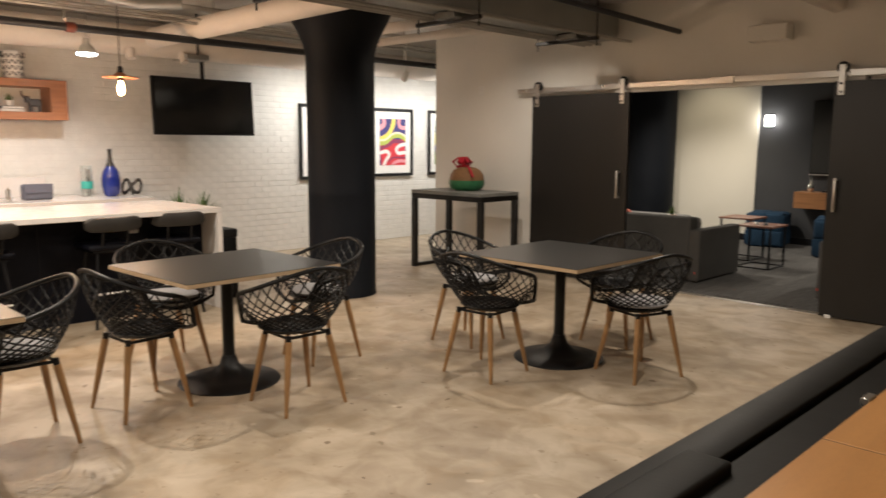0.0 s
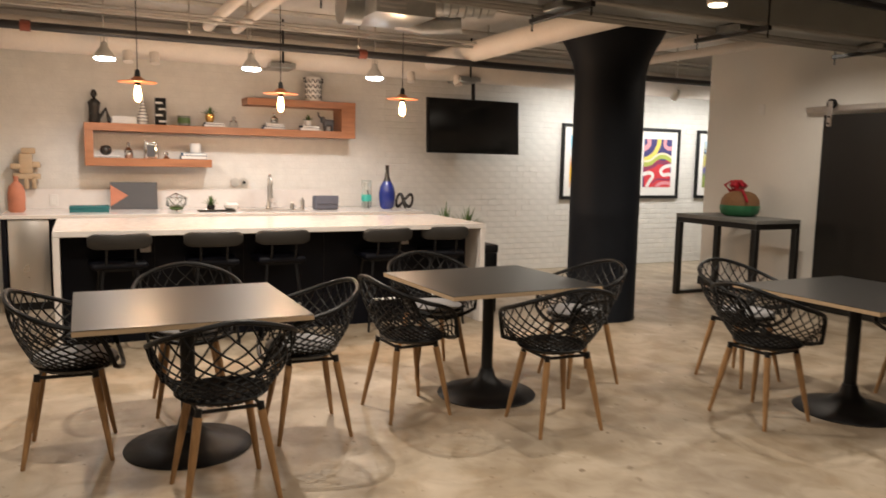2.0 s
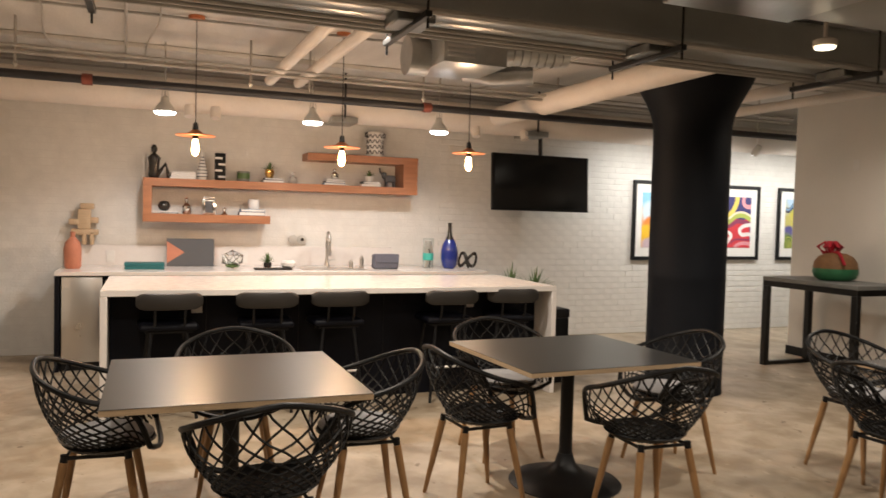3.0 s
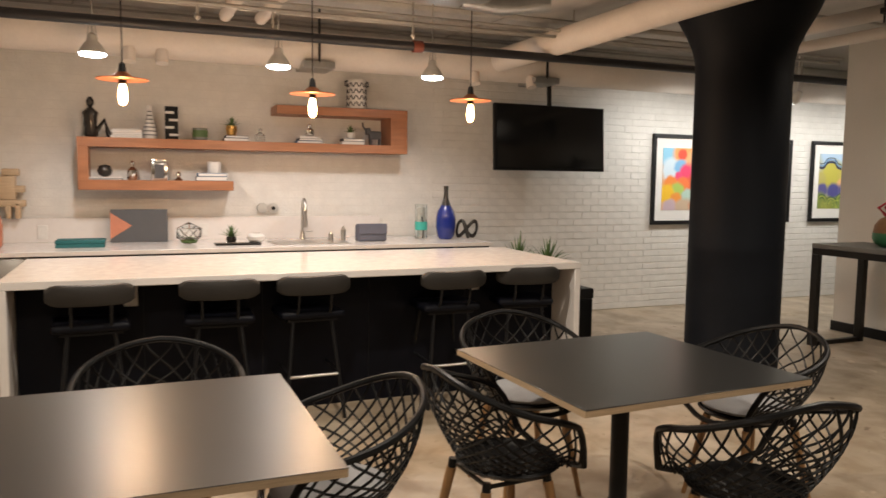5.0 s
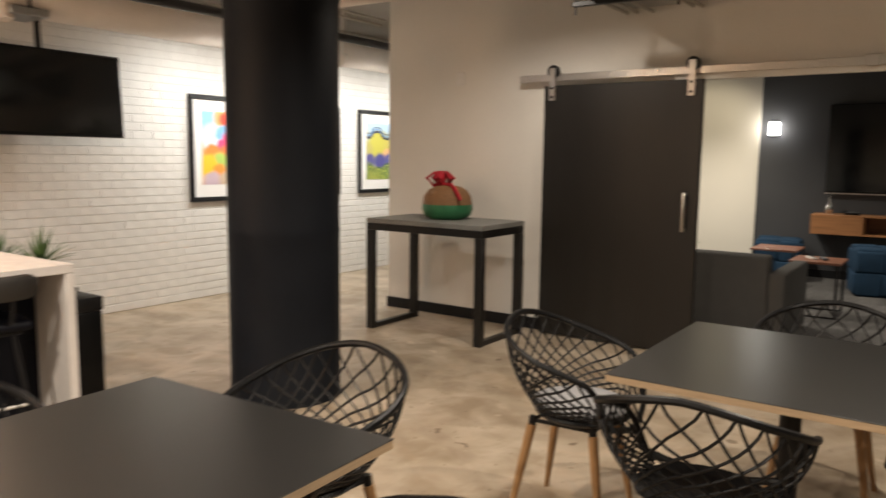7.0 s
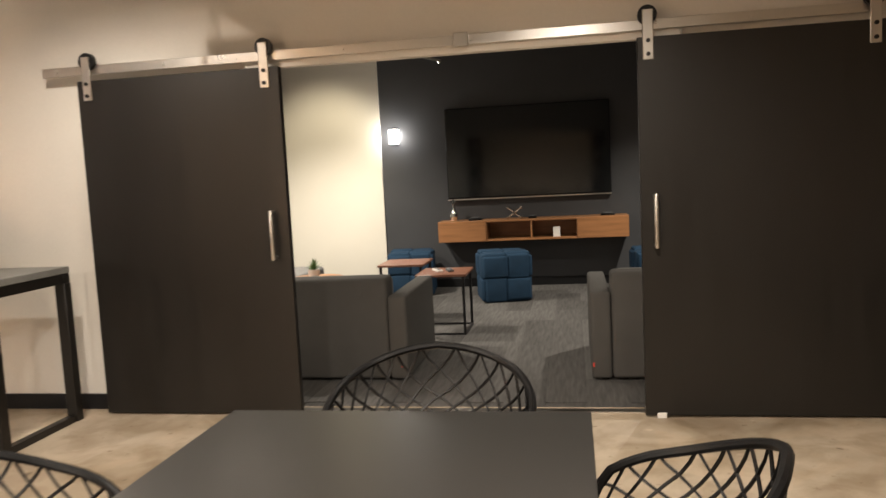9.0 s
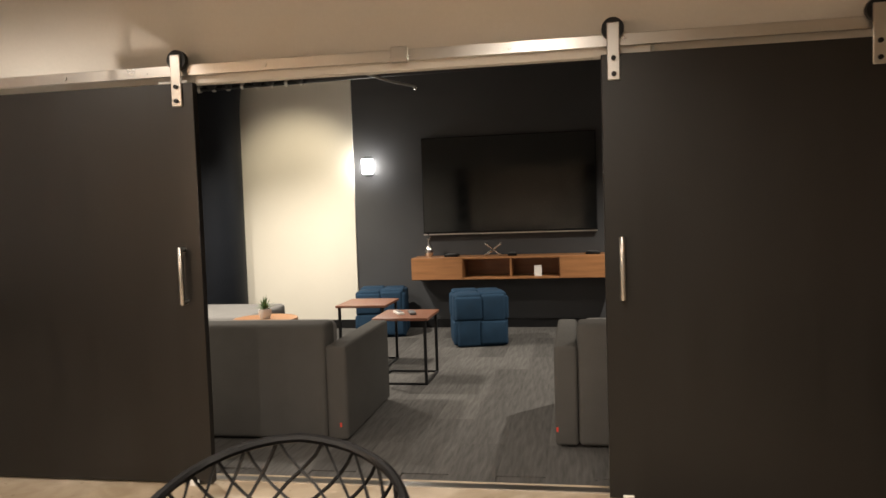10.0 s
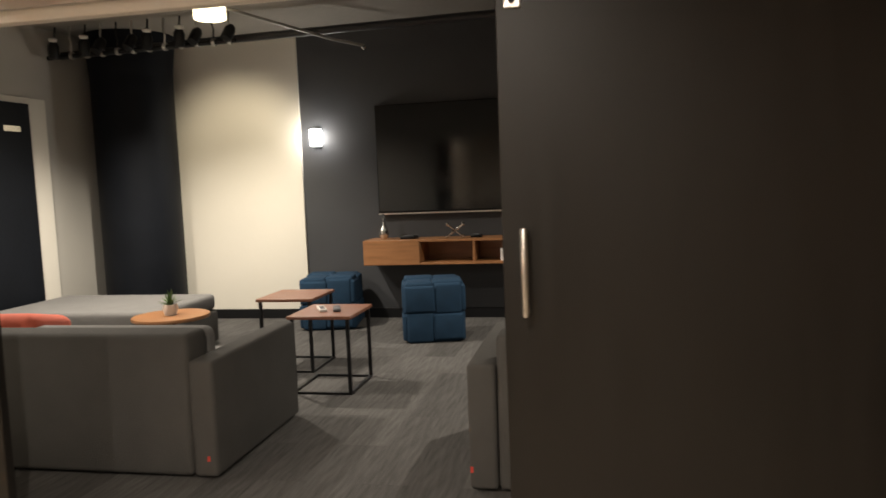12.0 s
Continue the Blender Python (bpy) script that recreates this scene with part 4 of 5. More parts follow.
for x, y, z in PENDANTS:
    c = empty("pendant_lamp", "copper disc pendant lamp with a glowing filament bulb", "lamp", pose(x, y, z), "island pendants")
    part("shade", lathe([(0.15, 0.075), (0.15, 0.08), (0.06, 0.095), (0.028, 0.12), (0.012, 0.125)], 32), "copper", c)
    part("socket", lathe([(0.022, 0.05), (0.024, 0.12), (0.018, 0.17), (0.006, 0.18)], 16), "black_metal", c)
    part("bulb", lathe([(0.008, -0.075), (0.021, -0.062), (0.028, -0.03), (0.023, 0.02), (0.014, 0.055)], 20), "bulb", c)
    part("cord", tube([(0, 0, 0.17), (0, 0, CEIL - z - 0.03)], 0.004, 6), "black_metal", c)
    part("canopy", lathe([(0.06, CEIL - z - 0.03), (0.062, CEIL - z - 0.005), (0.04, CEIL - z)], 20), "copper", c)
# the added fill lights get the same housing as the known cans
for x, y, z, watts in CANS_AND_FILLS:
    c = empty("can_light", "round surface ceiling light with a warm diffuser, some added as fill", "lamp", pose(x, y, z), "ceiling cans")
    part("housing", lathe([(0.06, 0), (0.068, 0.008), (0.068, 0.035), (0.05, 0.045), (0.02, 0.05), (0.012, 0.06), (0.012, CEIL - z)], 24), "duct_white", c)
    part("diffuser", lathe([(0.055, -0.014), (0.06, -0.004)], 24), "can", c)
for x, y, z in SPOTS:
    c = empty("picture_spotlight", "small white track spotlight aimed at the pictures", "lamp", pose(x, y, z, 0, 0, 0), "picture spotlights")
    part("head", merge(bmesh.new(), lathe([(0.045, -0.05), (0.05, 0.0), (0.04, 0.07), (0.02, 0.09)], 18), pose(0, 0, 0, 0, 45, 0)), "ceramic", c)
    part("diffuser", merge(bmesh.new(), lathe([(0.035, -0.056), (0.04, -0.0505)], 18), pose(0, 0, 0, 0, 45, 0)), "led", c)
    part("arm", tube([(0, 0, 0.05), (0.02, 0, 0.14), (0.02, 0, CEIL - z)], 0.01, 8), "ceramic", c)

# ---- dining tables ----


def dining_table(x, y, w, d, rz=0):
    t = empty("dining_table", "square black laminate cafe table with plywood edge and trumpet base", "table", pose(x, y, 0, 0, 0, rz), "dining tables")
    part("tabletop", box(-w / 2, -d / 2, 0.7492, w / 2, d / 2, 0.752, 0.0006), "table", t)
    part("edge", box(-w / 2 + 0.0005, -d / 2 + 0.0005, 0.726, w / 2 - 0.0005, d / 2 - 0.0005, 0.7485, 0.001), "ply", t, "light plywood edge")
    part("column", lathe([(0.04, 0.09), (0.037, 0.2), (0.037, 0.708)], 24), "black_metal", t)
    part("base", lathe([(0.315, 0), (0.318, 0.006), (0.31, 0.014), (0.2, 0.035), (0.11, 0.065), (0.06, 0.11), (0.042, 0.17)], 44), "black_metal", t, "round trumpet base")
    part("mounting_plate", box(-0.15, -0.15, 0.708, 0.15, 0.15, 0.7255, 0.003), "black_metal", t)


dining_table(-3.66, 0.895, 1.0, 1.04, 0)
dining_table(-3.86, 2.76, 0.96, 1.05, 2.5)
dining_table(-2.71, 4.7, 0.99, 1.03, 0)

# ---- lattice chairs ----


def lattice_chair(pad):
    ch = empty("lattice_chair", "black lattice-shell armchair with tapered oak legs" + (" and grey seat pad" if pad else ""), "chair", None, "chairs round the tables")
    AM = 138.0

    def rim(a):
        u = abs(a) / AM
        if u < 0.8:
            z = 0.825 - 0.165 * (u / 0.8) ** 1.25
        else:
            k = (u - 0.8) / 0.2
            z = 0.66 - 0.18 * k ** 1.8
        sn, cs = math.sin(radians(a)), math.cos(radians(a))
        x = 0.31 * math.copysign(abs(sn) ** 0.8, sn)
        y = -0.27 * math.copysign(abs(cs) ** 0.85, cs) + 0.01
        return Vector((x, y, z))

    def low(a):
        return Vector((0.16 * math.sin(radians(a)), -0.15 * math.cos(radians(a)) + 0.02, 0.44))

    def surf(a, v):
        p, q = rim(a), low(a)
        r = v ** 1.65
        return Vector((p.x + (q.x - p.x) * r, p.y + (q.y - p.y) * r, p.z + (q.z - p.z) * (v ** 0.9)))

    b = bmesh.new()
    # crossing strands, steep at the rim and sweeping flat towards the seat
    for sgn in (-1, 1):
        for i in range(-10, 23):
            a0 = -AM + i * 2 * AM / 19
            pts = []
            for k in range(13):
                v = k / 12
                a = a0 + 36 * v + 72 * v ** 2.4
                if -AM <= a <= AM:
                    pts.append(surf(sgn * a, v))
            if len(pts) > 1:
                tube(pts, 0.0047, 4, bm=b)
    part("lattice", b, "black_plastic", ch)
    n = 40
    rp = [rim(-AM + 2 * AM * i / n) for i in range(n + 1)]
    e0, e1 = rp[0], rp[-1]
    front = [e1 + (e0 - e1) * s + Vector((0, 0.03 * math.sin(math.pi * s), -0.05 * math.sin(math.pi * s))) for s in (0.15, 0.35, 0.5, 0.65, 0.85)]
    part("rim", tube(rp + front, 0.0125, 8, closed=True), "black_plastic", ch)
    # dished seat
    s = bmesh.new()
    rings = []
    for r, z in ((0.02, 0.443), (0.09, 0.443), (0.15, 0.448), (0.17, 0.455), (0.188, 0.47)):
        rings.append([s.verts.new((r * 1.05 * math.sin(t), r * math.cos(t) + 0.02 + 0.02 * (r / 0.2), z)) for t in [2 * math.pi * k / 28 for k in range(28)]])
    for p, q in zip(rings, rings[1:]):
        for k in range(28):
            s.faces.new((p[k], p[(k + 1) % 28], q[(k + 1) % 28], q[k]))
    s.faces.new(rings[0])
    bmesh.ops.recalc_face_normals(s, faces=s.faces[:])
    ret = bmesh.ops.solidify(s, geom=s.faces[:], thickness=0.012)
    part("seat", s, "black_plastic", ch)
    if pad:
        part("seat_pad", lathe([(0.05, 0.46), (0.16, 0.464), (0.195, 0.476), (0.2, 0.488), (0.185, 0.499), (0.05, 0.504)], 28, (0, 0.025, 0)), "pad", ch, "round grey fabric seat pad")
    part("frame", tube([(-0.13, -0.12, 0.423), (0.13, -0.12, 0.423), (0.13, 0.13, 0.423), (-0.13, 0.13, 0.423)], 0.009, 8, closed=True), "black_metal", ch)
    for sx in (-1, 1):
        for sy in (-1, 1):
            top, foot = Vector((sx * 0.13, sy * 0.125, 0.425)), Vector((sx * 0.2, sy * 0.195, 0.0))
            pts = [top + (foot - top) * k for k in (0.0, 0.045, 0.45, 1.0)]
            lg = part("leg", tube(pts[1:], 0.016, 10, taper=[0.0195, 0.0175, 0.0105]), "leg_wood", ch)
            part("bracket", tube([top + Vector((0, 0, 0.015)), pts[1]], 0.016, 8), "black_metal", lg, "black metal leg socket")
    return ch


plain = lattice_chair(False)
padded = lattice_chair(True)
SEATS = [  # x, y, degrees turned from facing +y, seat pad
    (-3.82, 0.35, -4, True), (-4.34, 0.99, -92, True), (-3.67, 1.52, 178, True), (-3.03, 0.97, 92, False),
    (-3.76, 2.15, 4, False), (-4.48, 2.65, -90, True), (-3.92, 3.52, 176, True), (-3.22, 2.845, 88, False),
    (-2.85, 4.08, 3, False), (-3.50, 4.60, -86, True), (-2.69, 5.42, 182, False), (-2.12, 4.78, 72, True),
]
for x, y, rz, pad in SEATS:
    src = padded if pad else plain
    if not src.get("used"):
        src["used"] = 1
        src.matrix_world = pose(x, y, 0, 0, 0, rz)
    else:
        copy_thing(src, pose(x, y, 0, 0, 0, rz))

# ---- console table with gift basket ----
ct = empty("console_table", "tall console table with grey top and dark steel frame", "table", pose(0, 0, 0))
cx0, cx1, cy0, cy1 = -6.42, -5.26, 6.68, 7.34
part("top", box(cx0, cy0, 0.91, cx1, cy1, 0.95, 0.003), "concrete_top", ct)
for x in (cx0, cx1 - 0.07):
    for y in (cy0, cy1 - 0.06):
        part("leg", box(x + 0.001, y + 0.001, 0, x + 0.07, y + 0.06, 0.85, 0.003), "door", ct)
    part("foot_rail", box(x + 0.01, cy0 + 0.062, 0.0, x + 0.06, cy1 - 0.062, 0.04, 0.002), "door", ct)
for y in (cy0, cy1 - 0.06):
    part("apron", box(cx0 + 0.002, y + 0.002, 0.851, cx1 - 0.002, y + 0.058, 0.909, 0.002), "door", ct)
for x in (cx0, cx1 - 0.07):
    part("apron", box(x + 0.003, cy0 + 0.061, 0.851, x + 0.067, cy1 - 0.061, 0.909, 0.002), "door", ct)
gb = empty("gift_basket", "woven gift basket with green wrap and red ribbon bow", "basket", pose(-5.86, 7.08, 0.95))
part("wrap", lathe([(0.14, 0.0), (0.195, 0.03), (0.215, 0.08), (0.212, 0.125)], 30), "green_cloth", gb, "shiny green wrap")
part("body", lathe([(0.21, 0.125), (0.2, 0.19), (0.16, 0.245), (0.1, 0.275), (0.02, 0.285)], 30), "basket", gb)
bow = bmesh.new()
for k in range(9):
    a = k * 0.75
    d = Vector((math.cos(a), math.sin(a), 0))
    r0 = 0.055 + 0.018 * (k % 3)
    tube([Vector((-0.06, 0, 0.28)), Vector((-0.06, 0, 0.29)) + d * r0 * 0.7 + Vector((0, 0, 0.1)), Vector((-0.06, 0, 0.29)) + d * r0 * 1.4 + Vector((0, 0, 0.05)), Vector((-0.06, 0, 0.28)) + d * r0 * 0.8 + Vector((0, 0, 0.0)), Vector((-0.06, 0, 0.28))], 0.018, 6, bm=bow)
part("bow", bow, "red_ribbon", gb, "red ribbon bow")
part("ribbon_tail", tube([(-0.06, 0, 0.29), (0.08, -0.06, 0.29), (0.16, -0.11, 0.245), (0.21, -0.12, 0.17)], 0.015, 6), "red_ribbon", gb)
sw = tagged(put("wall_switch", box(-6.09, 7.53, 2.1, -6.01, 7.54, 2.22, 0.003), "ceramic"), "small white sensor plate on the wall", "switch")

# ---- desk beside the start ----
desk = empty("desk", "maple-topped desk with a black gloss front rail", "desk", pose(0, 0, 0))
part("top", box(-0.245, 1.35, 0.715, 0.62, 2.46, 0.75, 0.003), "desk_wood", desk)
part("top", box(-0.245, 2.465, 0.715, 0.62, 5.6, 0.75, 0.003), "desk_wood", desk)
part("joint", box(-0.244, 2.4602, 0.716, 0.619, 2.4648, 0.7485), "black_metal", desk)
part("front_rail", box(-0.5, 1.35, 0.69, -0.375, 5.6, 0.75, 0.006, 2), "dark_rail", desk)
part("inner_rail", box(-0.36, 1.35, 0.67, -0.25, 5.6, 0.735, 0.004), "dark_rail", desk)
part("front_panel", box(-0.40, 1.37, 0.0, -0.34, 5.58, 0.668, 0.003), "dark_rail", desk)
part("back_panel", box(0.55, 1.37, 0.0, 0.6, 5.58, 0.714, 0.003), "dark_rail", desk)
part("end_bracket", box(-0.45, 1.36, 0.60, -0.33, 2.13, 0.762, 0.012, 3), "dark_rail", desk, "black rounded rail cover")
part("latch", box(-0.268, 2.86, 0.735, -0.243, 2.93, 0.757, 0.003), "steel", desk, "small steel latch")

# ---- lounge ----


def sofa(x, y, w, flip, label):
    s = empty("sofa", label, "sofa", pose(x, y, 0), "lounge sofas")
    part("base", box(0.14, 0.02, 0.05, w - 0.14, 0.98, 0.30, 0.015, 2), "sofa", s)
    back = box(0.132, 0.0, 0.012, w - 0.132, 0.2, 0.71, 0.03, 3)
    for v in back.verts:
        v.co.y += 0.05 * max(0, v.co.z - 0.3)
    part("backrest", back, "sofa", s)
    part("back_cushion", box(0.16, 0.235, 0.43, w - 0.16, 0.38, 0.695, 0.05, 4), "sofa_light", s)
    part("seat_cushion", box(0.16, 0.21, 0.30, w - 0.16, 1.0, 0.44, 0.04, 4), "sofa_light", s)
    for x0 in (0.0, w - 0.13):
        arm = box(x0, 0.004, 0.012, x0 + 0.13, 1.02, 0.585, 0.022, 3)
        part("arm", arm, "sofa", s)
    for lx in (0.06, w - 0.1):
        for ly in (0.05, 0.92):
            part("foot", box(lx, ly, -0.008, lx + 0.05, ly + 0.05, 0.05, 0.004), "black_metal", s)
    part("tag", box(0.006 if flip else w - 0.05, -0.002, 0.095, 0.017 if flip else w - 0.039, 0.006, 0.12), "red_tag", s, "tiny red fabric tag")
    return s


sofa(-5.38, 8.16, 2.0, False, "low grey fabric sofa seen from behind")
sofa(-2.155, 8.15, 1.95, True, "low grey fabric sofa half hidden by the sliding door")
ch = empty("chaise", "grey upholstered lounge chaise by the side wall", "sofa", pose(-6.5, 10.15, 0))
part("base", box(0, 0, 0.03, 1.55, 1.0, 0.32, 0.03, 3), "sofa", ch)
part("seat_cushion", box(0.01, 0.01, 0.32, 1.54, 0.99, 0.46, 0.04, 4), "sofa_light", ch)
part("foot", box(0.05, 0.05, -0.008, 1.5, 0.95, 0.03), "black_metal", ch)
pl = tagged(put("cushion", box(-0.3, -0.08, -0.2, 0.3, 0.08, 0.2, 0.07, 4), "coral", None, "", 60), "coral fabric scatter cushion on the sofa", "cushion")
pl.matrix_world = pose(-4.85, 8.56, 0.66, 78, 0, 4)


def c_table(x, y, w, d, h, label):
    t = empty("side_table", label, "table", pose(x, y, 0), "side tables")
    part("tabletop", box(0, 0, h - 0.022, w, d, h, 0.003), "walnut_top", t)
    r = 0.011
    for yy in (0.02, d - 0.02):
        part("post", box(w - 0.04, yy - r, 0.0, w - 0.04 + 2 * r, yy + r, h - 0.023), "black_metal", t)
        part("foot_rail", box(0.0, yy - r, -0.008, w - 0.041, yy + r, 0.014), "black_metal", t)
    part("post", box(0.02, 0.02 - r, 0.0, 0.02 + 2 * r, 0.02 + r, h - 0.023), "black_metal", t)
    part("cross_rail", box(w - 0.04, 0.032, -0.008, w - 0.018, d - 0.032, 0.014), "black_metal", t)
    part("cross_rail", box(0.0, 0.032, -0.008, 0.022, d - 0.032, 0.014), "black_metal", t)
    return t


c_table(-3.62, 9.6, 0.45, 0.5, 0.53, "walnut-topped side table on a black metal frame")
c_table(-4.1, 10.15, 0.45, 0.5, 0.56, "walnut-topped side table beside the chaise")
for i, (dx, rz) in enumerate(((-3.46, 28), (-3.35, 20))):
    rc = empty("remote_control", "pale handheld remote control on the side table", "remote", pose(dx, 9.85, 0.53, 0, 0, rz))
    part("body", box(-0.025, -0.09, 0.0, 0.025, 0.09, 0.02, 0.006, 2), "ceramic" if i == 0 else "slate", rc)
    part("keypad", box(-0.016, -0.07, 0.0202, 0.016, 0.05, 0.022), "slate", rc)
cof = empty("coffee_table", "low round orange-brown wooden coffee table", "table", pose(-4.62, 9.85, 0))
part("tabletop", lathe([(0.27, 0.475), (0.275, 0.485), (0.27, 0.5)], 36), "console_wood", cof)
part("pedestal", lathe([(0.17, -0.008), (0.17, 0.012), (0.03, 0.02), (0.03, 0.475)], 24), "black_metal", cof)


def plant(name, x, y, z, r, n, length, pot, label, potr=0.05, poth=0.07):
    p = empty(name, label, "plant", pose(x, y, z))
    part("pot", lathe([(potr * 0.75, 0), (potr, poth * 0.6), (potr * 0.95, poth), (potr * 0.8, poth), (potr * 0.75, poth * 0.85)], 20), pot, p)
    b = bmesh.new()
    rnd = random.Random(int(abs(x * 97 + y * 31) * 10))
    for i in range(n):
        a = i * 2.399
        lean = 0.15 + 0.85 * (i / n)
        ln = length * rnd.uniform(0.75, 1.1)
        d = Vector((math.cos(a), math.sin(a), 0))
        side = Vector((-d.y, d.x, 0))
        prev = None
        for k in range(5):
            t = k / 4
            c = Vector((0, 0, poth * 0.85)) + d * (lean * ln * t) + Vector((0, 0, ln * t * (1.15 - lean * 0.6 - 0.35 * lean * t)))
            w = r * (1 - t) ** 0.8 * (0.5 + min(1, t * 3) * 0.5) + 0.0008
            row = [b.verts.new(c - side * w), b.verts.new(c + Vector((0, 0, -w * 0.5))), b.verts.new(c + side * w)]
            if prev:
                b.faces.new((prev[0], prev[1], row[1], row[0]))
                b.faces.new((prev[1], prev[2], row[2], row[1]))
            prev = row
    lf = part("leaves", b, "leaf", p)
    return p


plant("potted_plant", -4.62, 9.85, 0.5, 0.012, 26, 0.13, "ceramic", "spiky air plant in a white pot on the coffee table", 0.055, 0.08)


def pouf(x, y, s, h, rz, label):
    p = empty("pouf", label, "pouf", pose(x, y, 0, 0, 0, rz), "blue poufs")
    part("body", box(-s / 2 + 0.01, -s / 2 + 0.01, -0.008, s / 2 - 0.01, s / 2 - 0.01, h - 0.012, 0.05, 4), "denim", p)
    faces_ = [(pose(0, 0, h / 2, 0, 0, 90 * k) @ pose(s / 2, 0, 0, 90, 0, 90), s, h) for k in range(4)] + [(pose(0, 0, h), s, s)]
    for m, wu, wv in faces_:
        for i in (0, 1):
            for j in (0, 1):
                over = (i + j) % 2
                eu, ev = (0.012, -0.004) if over else (-0.004, 0.012)
                cu_, cv_ = (i - 0.5) * wu / 2, (j - 0.5) * wv / 2
                hu, hv = wu / 4 - 0.008 + eu, wv / 4 - 0.008 + ev
                st_ = box(-hu, -hv, -0.05, hu, hv, 0.016 if over else 0.008, 0.026, 4)
                for v in st_.verts:
                    if v.co.z > 0:
                        v.co.z += 0.012 * (1 - (v.co.x / hu) ** 2) * (1 - (v.co.y / hv) ** 2)
                part("woven_strap", merge(bmesh.new(), st_, m @ pose(cu_ * 0.94, cv_ * 0.94, 0)), "denim", p)


pouf(-3.02, 11.45, 0.52, 0.52, 14, "blue woven-strap cube pouf on the carpet")
pouf(-4.16, 11.98, 0.52, 0.50, 8, "blue woven-strap cube pouf near the wall")
pouf(-1.35, 11.75, 0.5, 0.47, 5, "blue woven-strap cube pouf under the console")

ltv = empty("television", "very large black wall-mounted television", "television", pose(-2.765, 12.36, 1.63))
part("casing", box(-0.975, -0.03, -0.545, 0.975, 0.038, 0.545, 0.004), "black_plastic", ltv)
part("screen", box(-0.965, -0.034, -0.525, 0.965, -0.0305, 0.535), "screen", ltv, "dark glossy screen")
part("bottom_trim", box(-0.975, -0.036, -0.558, 0.975, 0.03, -0.546), "steel", ltv, "silver lower trim")
con = empty("media_console", "floating walnut media console with open cubbies", "console", pose(0, 0, 0))
kx0, kx1, ky0, ky1, kz0, kz1 = -3.83, -1.62, 12.03, 12.39, 0.585, 0.83
part("top", box(kx0, ky0, kz1 - 0.022, kx1, ky1, kz1, 0.002), "console_wood", con)
part("bottom", box(kx0, ky0, kz0, kx1, ky1, kz0 + 0.022, 0.002), "console_wood", con)
part("back", box(kx0 + 0.01, ky1 - 0.012, kz0 + 0.023, kx1 - 0.01, ky1 - 0.001, kz1 - 0.023), "console_wood", con)
for x in (kx0, -3.27, -2.74, -2.21, kx1 - 0.02):
    part("divider", box(x, ky0 + 0.002, kz0 + 0.0225, x + 0.02, ky1 - 0.013, kz1 - 0.0225, 0.001), "console_wood", con)
part("drawer_front", box(kx0 + 0.002, ky0 - 0.014, kz0 + 0.003, -3.26, ky0 - 0.001, kz1 - 0.003, 0.002), "console_wood", con)
part("drawer_front", box(-2.2, ky0 - 0.014, kz0 + 0.003, kx1 - 0.002, ky0 - 0.001, kz1 - 0.003, 0.002), "console_wood", con)
dec = empty("decanter", "small glass and silver decanter on the console", "bottle", pose(-3.66, 12.2, kz1))
part("body", lathe([(0.03, 0), (0.048, 0.04), (0.05, 0.08), (0.03, 0.12), (0.014, 0.14), (0.012, 0.2)], 20), "silver", dec)
part("stopper", lathe([(0.012, 0.2), (0.02, 0.215), (0.018, 0.24), (0.005, 0.26)], 14), "glass", dec)
jack = empty("jack_ornament", "silver crossed-rod jack ornament on the console", "ornament", pose(-2.93, 12.18, kz1 + 0.075))
for d in ((1, 0.2, 0.75), (-1, 0.2, 0.75), (0.1, 1, 0.1)):
    v = Vector(d).normalized() * 0.1
    part("rod", tube([-v, v], 0.01, 8), "silver", jack)
    for q in (-v, v):
        part("knob", lathe([(0.006, -0.018), (0.017, -0.008), (0.018, 0.006), (0.006, 0.018)], 10, q), "silver", jack)
for x, w in ((-3.4, 0.16), (-2.72, 0.1), (-1.85, 0.16)):
    bk = empty("game_tray", "small dark tray and controllers on the console", "tray", pose(x, 12.2, kz1))
    part("body", box(-w / 2, -0.07, 0, w / 2, 0.07, 0.025, 0.008, 2), "black_plastic", bk)
    part("pad", box(-w / 3, -0.05, 0.0255, w / 3, 0.04, 0.034, 0.004), "slate", bk)
crd = tagged(put("paper_card", box(-2.48, 12.1, kz0 + 0.022, -2.40, 12.115, kz0 + 0.14, 0.001), "paper"), "white card standing in the console cubby", "card")
sc = empty("wall_sconce", "bright white box wall sconce on the dark wall", "lamp", pose(-4.38, 12.4, 1.885))
part("backplate", box(-0.04, -0.02, -0.11, 0.04, -0.001, 0.11, 0.002), "black_metal", sc)
part("diffuser", box(-0.055, -0.1, -0.085, 0.055, -0.021, 0.085, 0.012, 2), "sconce", sc)
tr = empty("track_lighting", "row of small clamped stage spotlights on a black pipe", "lamp", pose(0, 0, 0))
part("rail", tube([(-6.65, 11.36, 2.70), (-4.72, 11.36, 2.725)], 0.022, 10), "black_metal", tr)
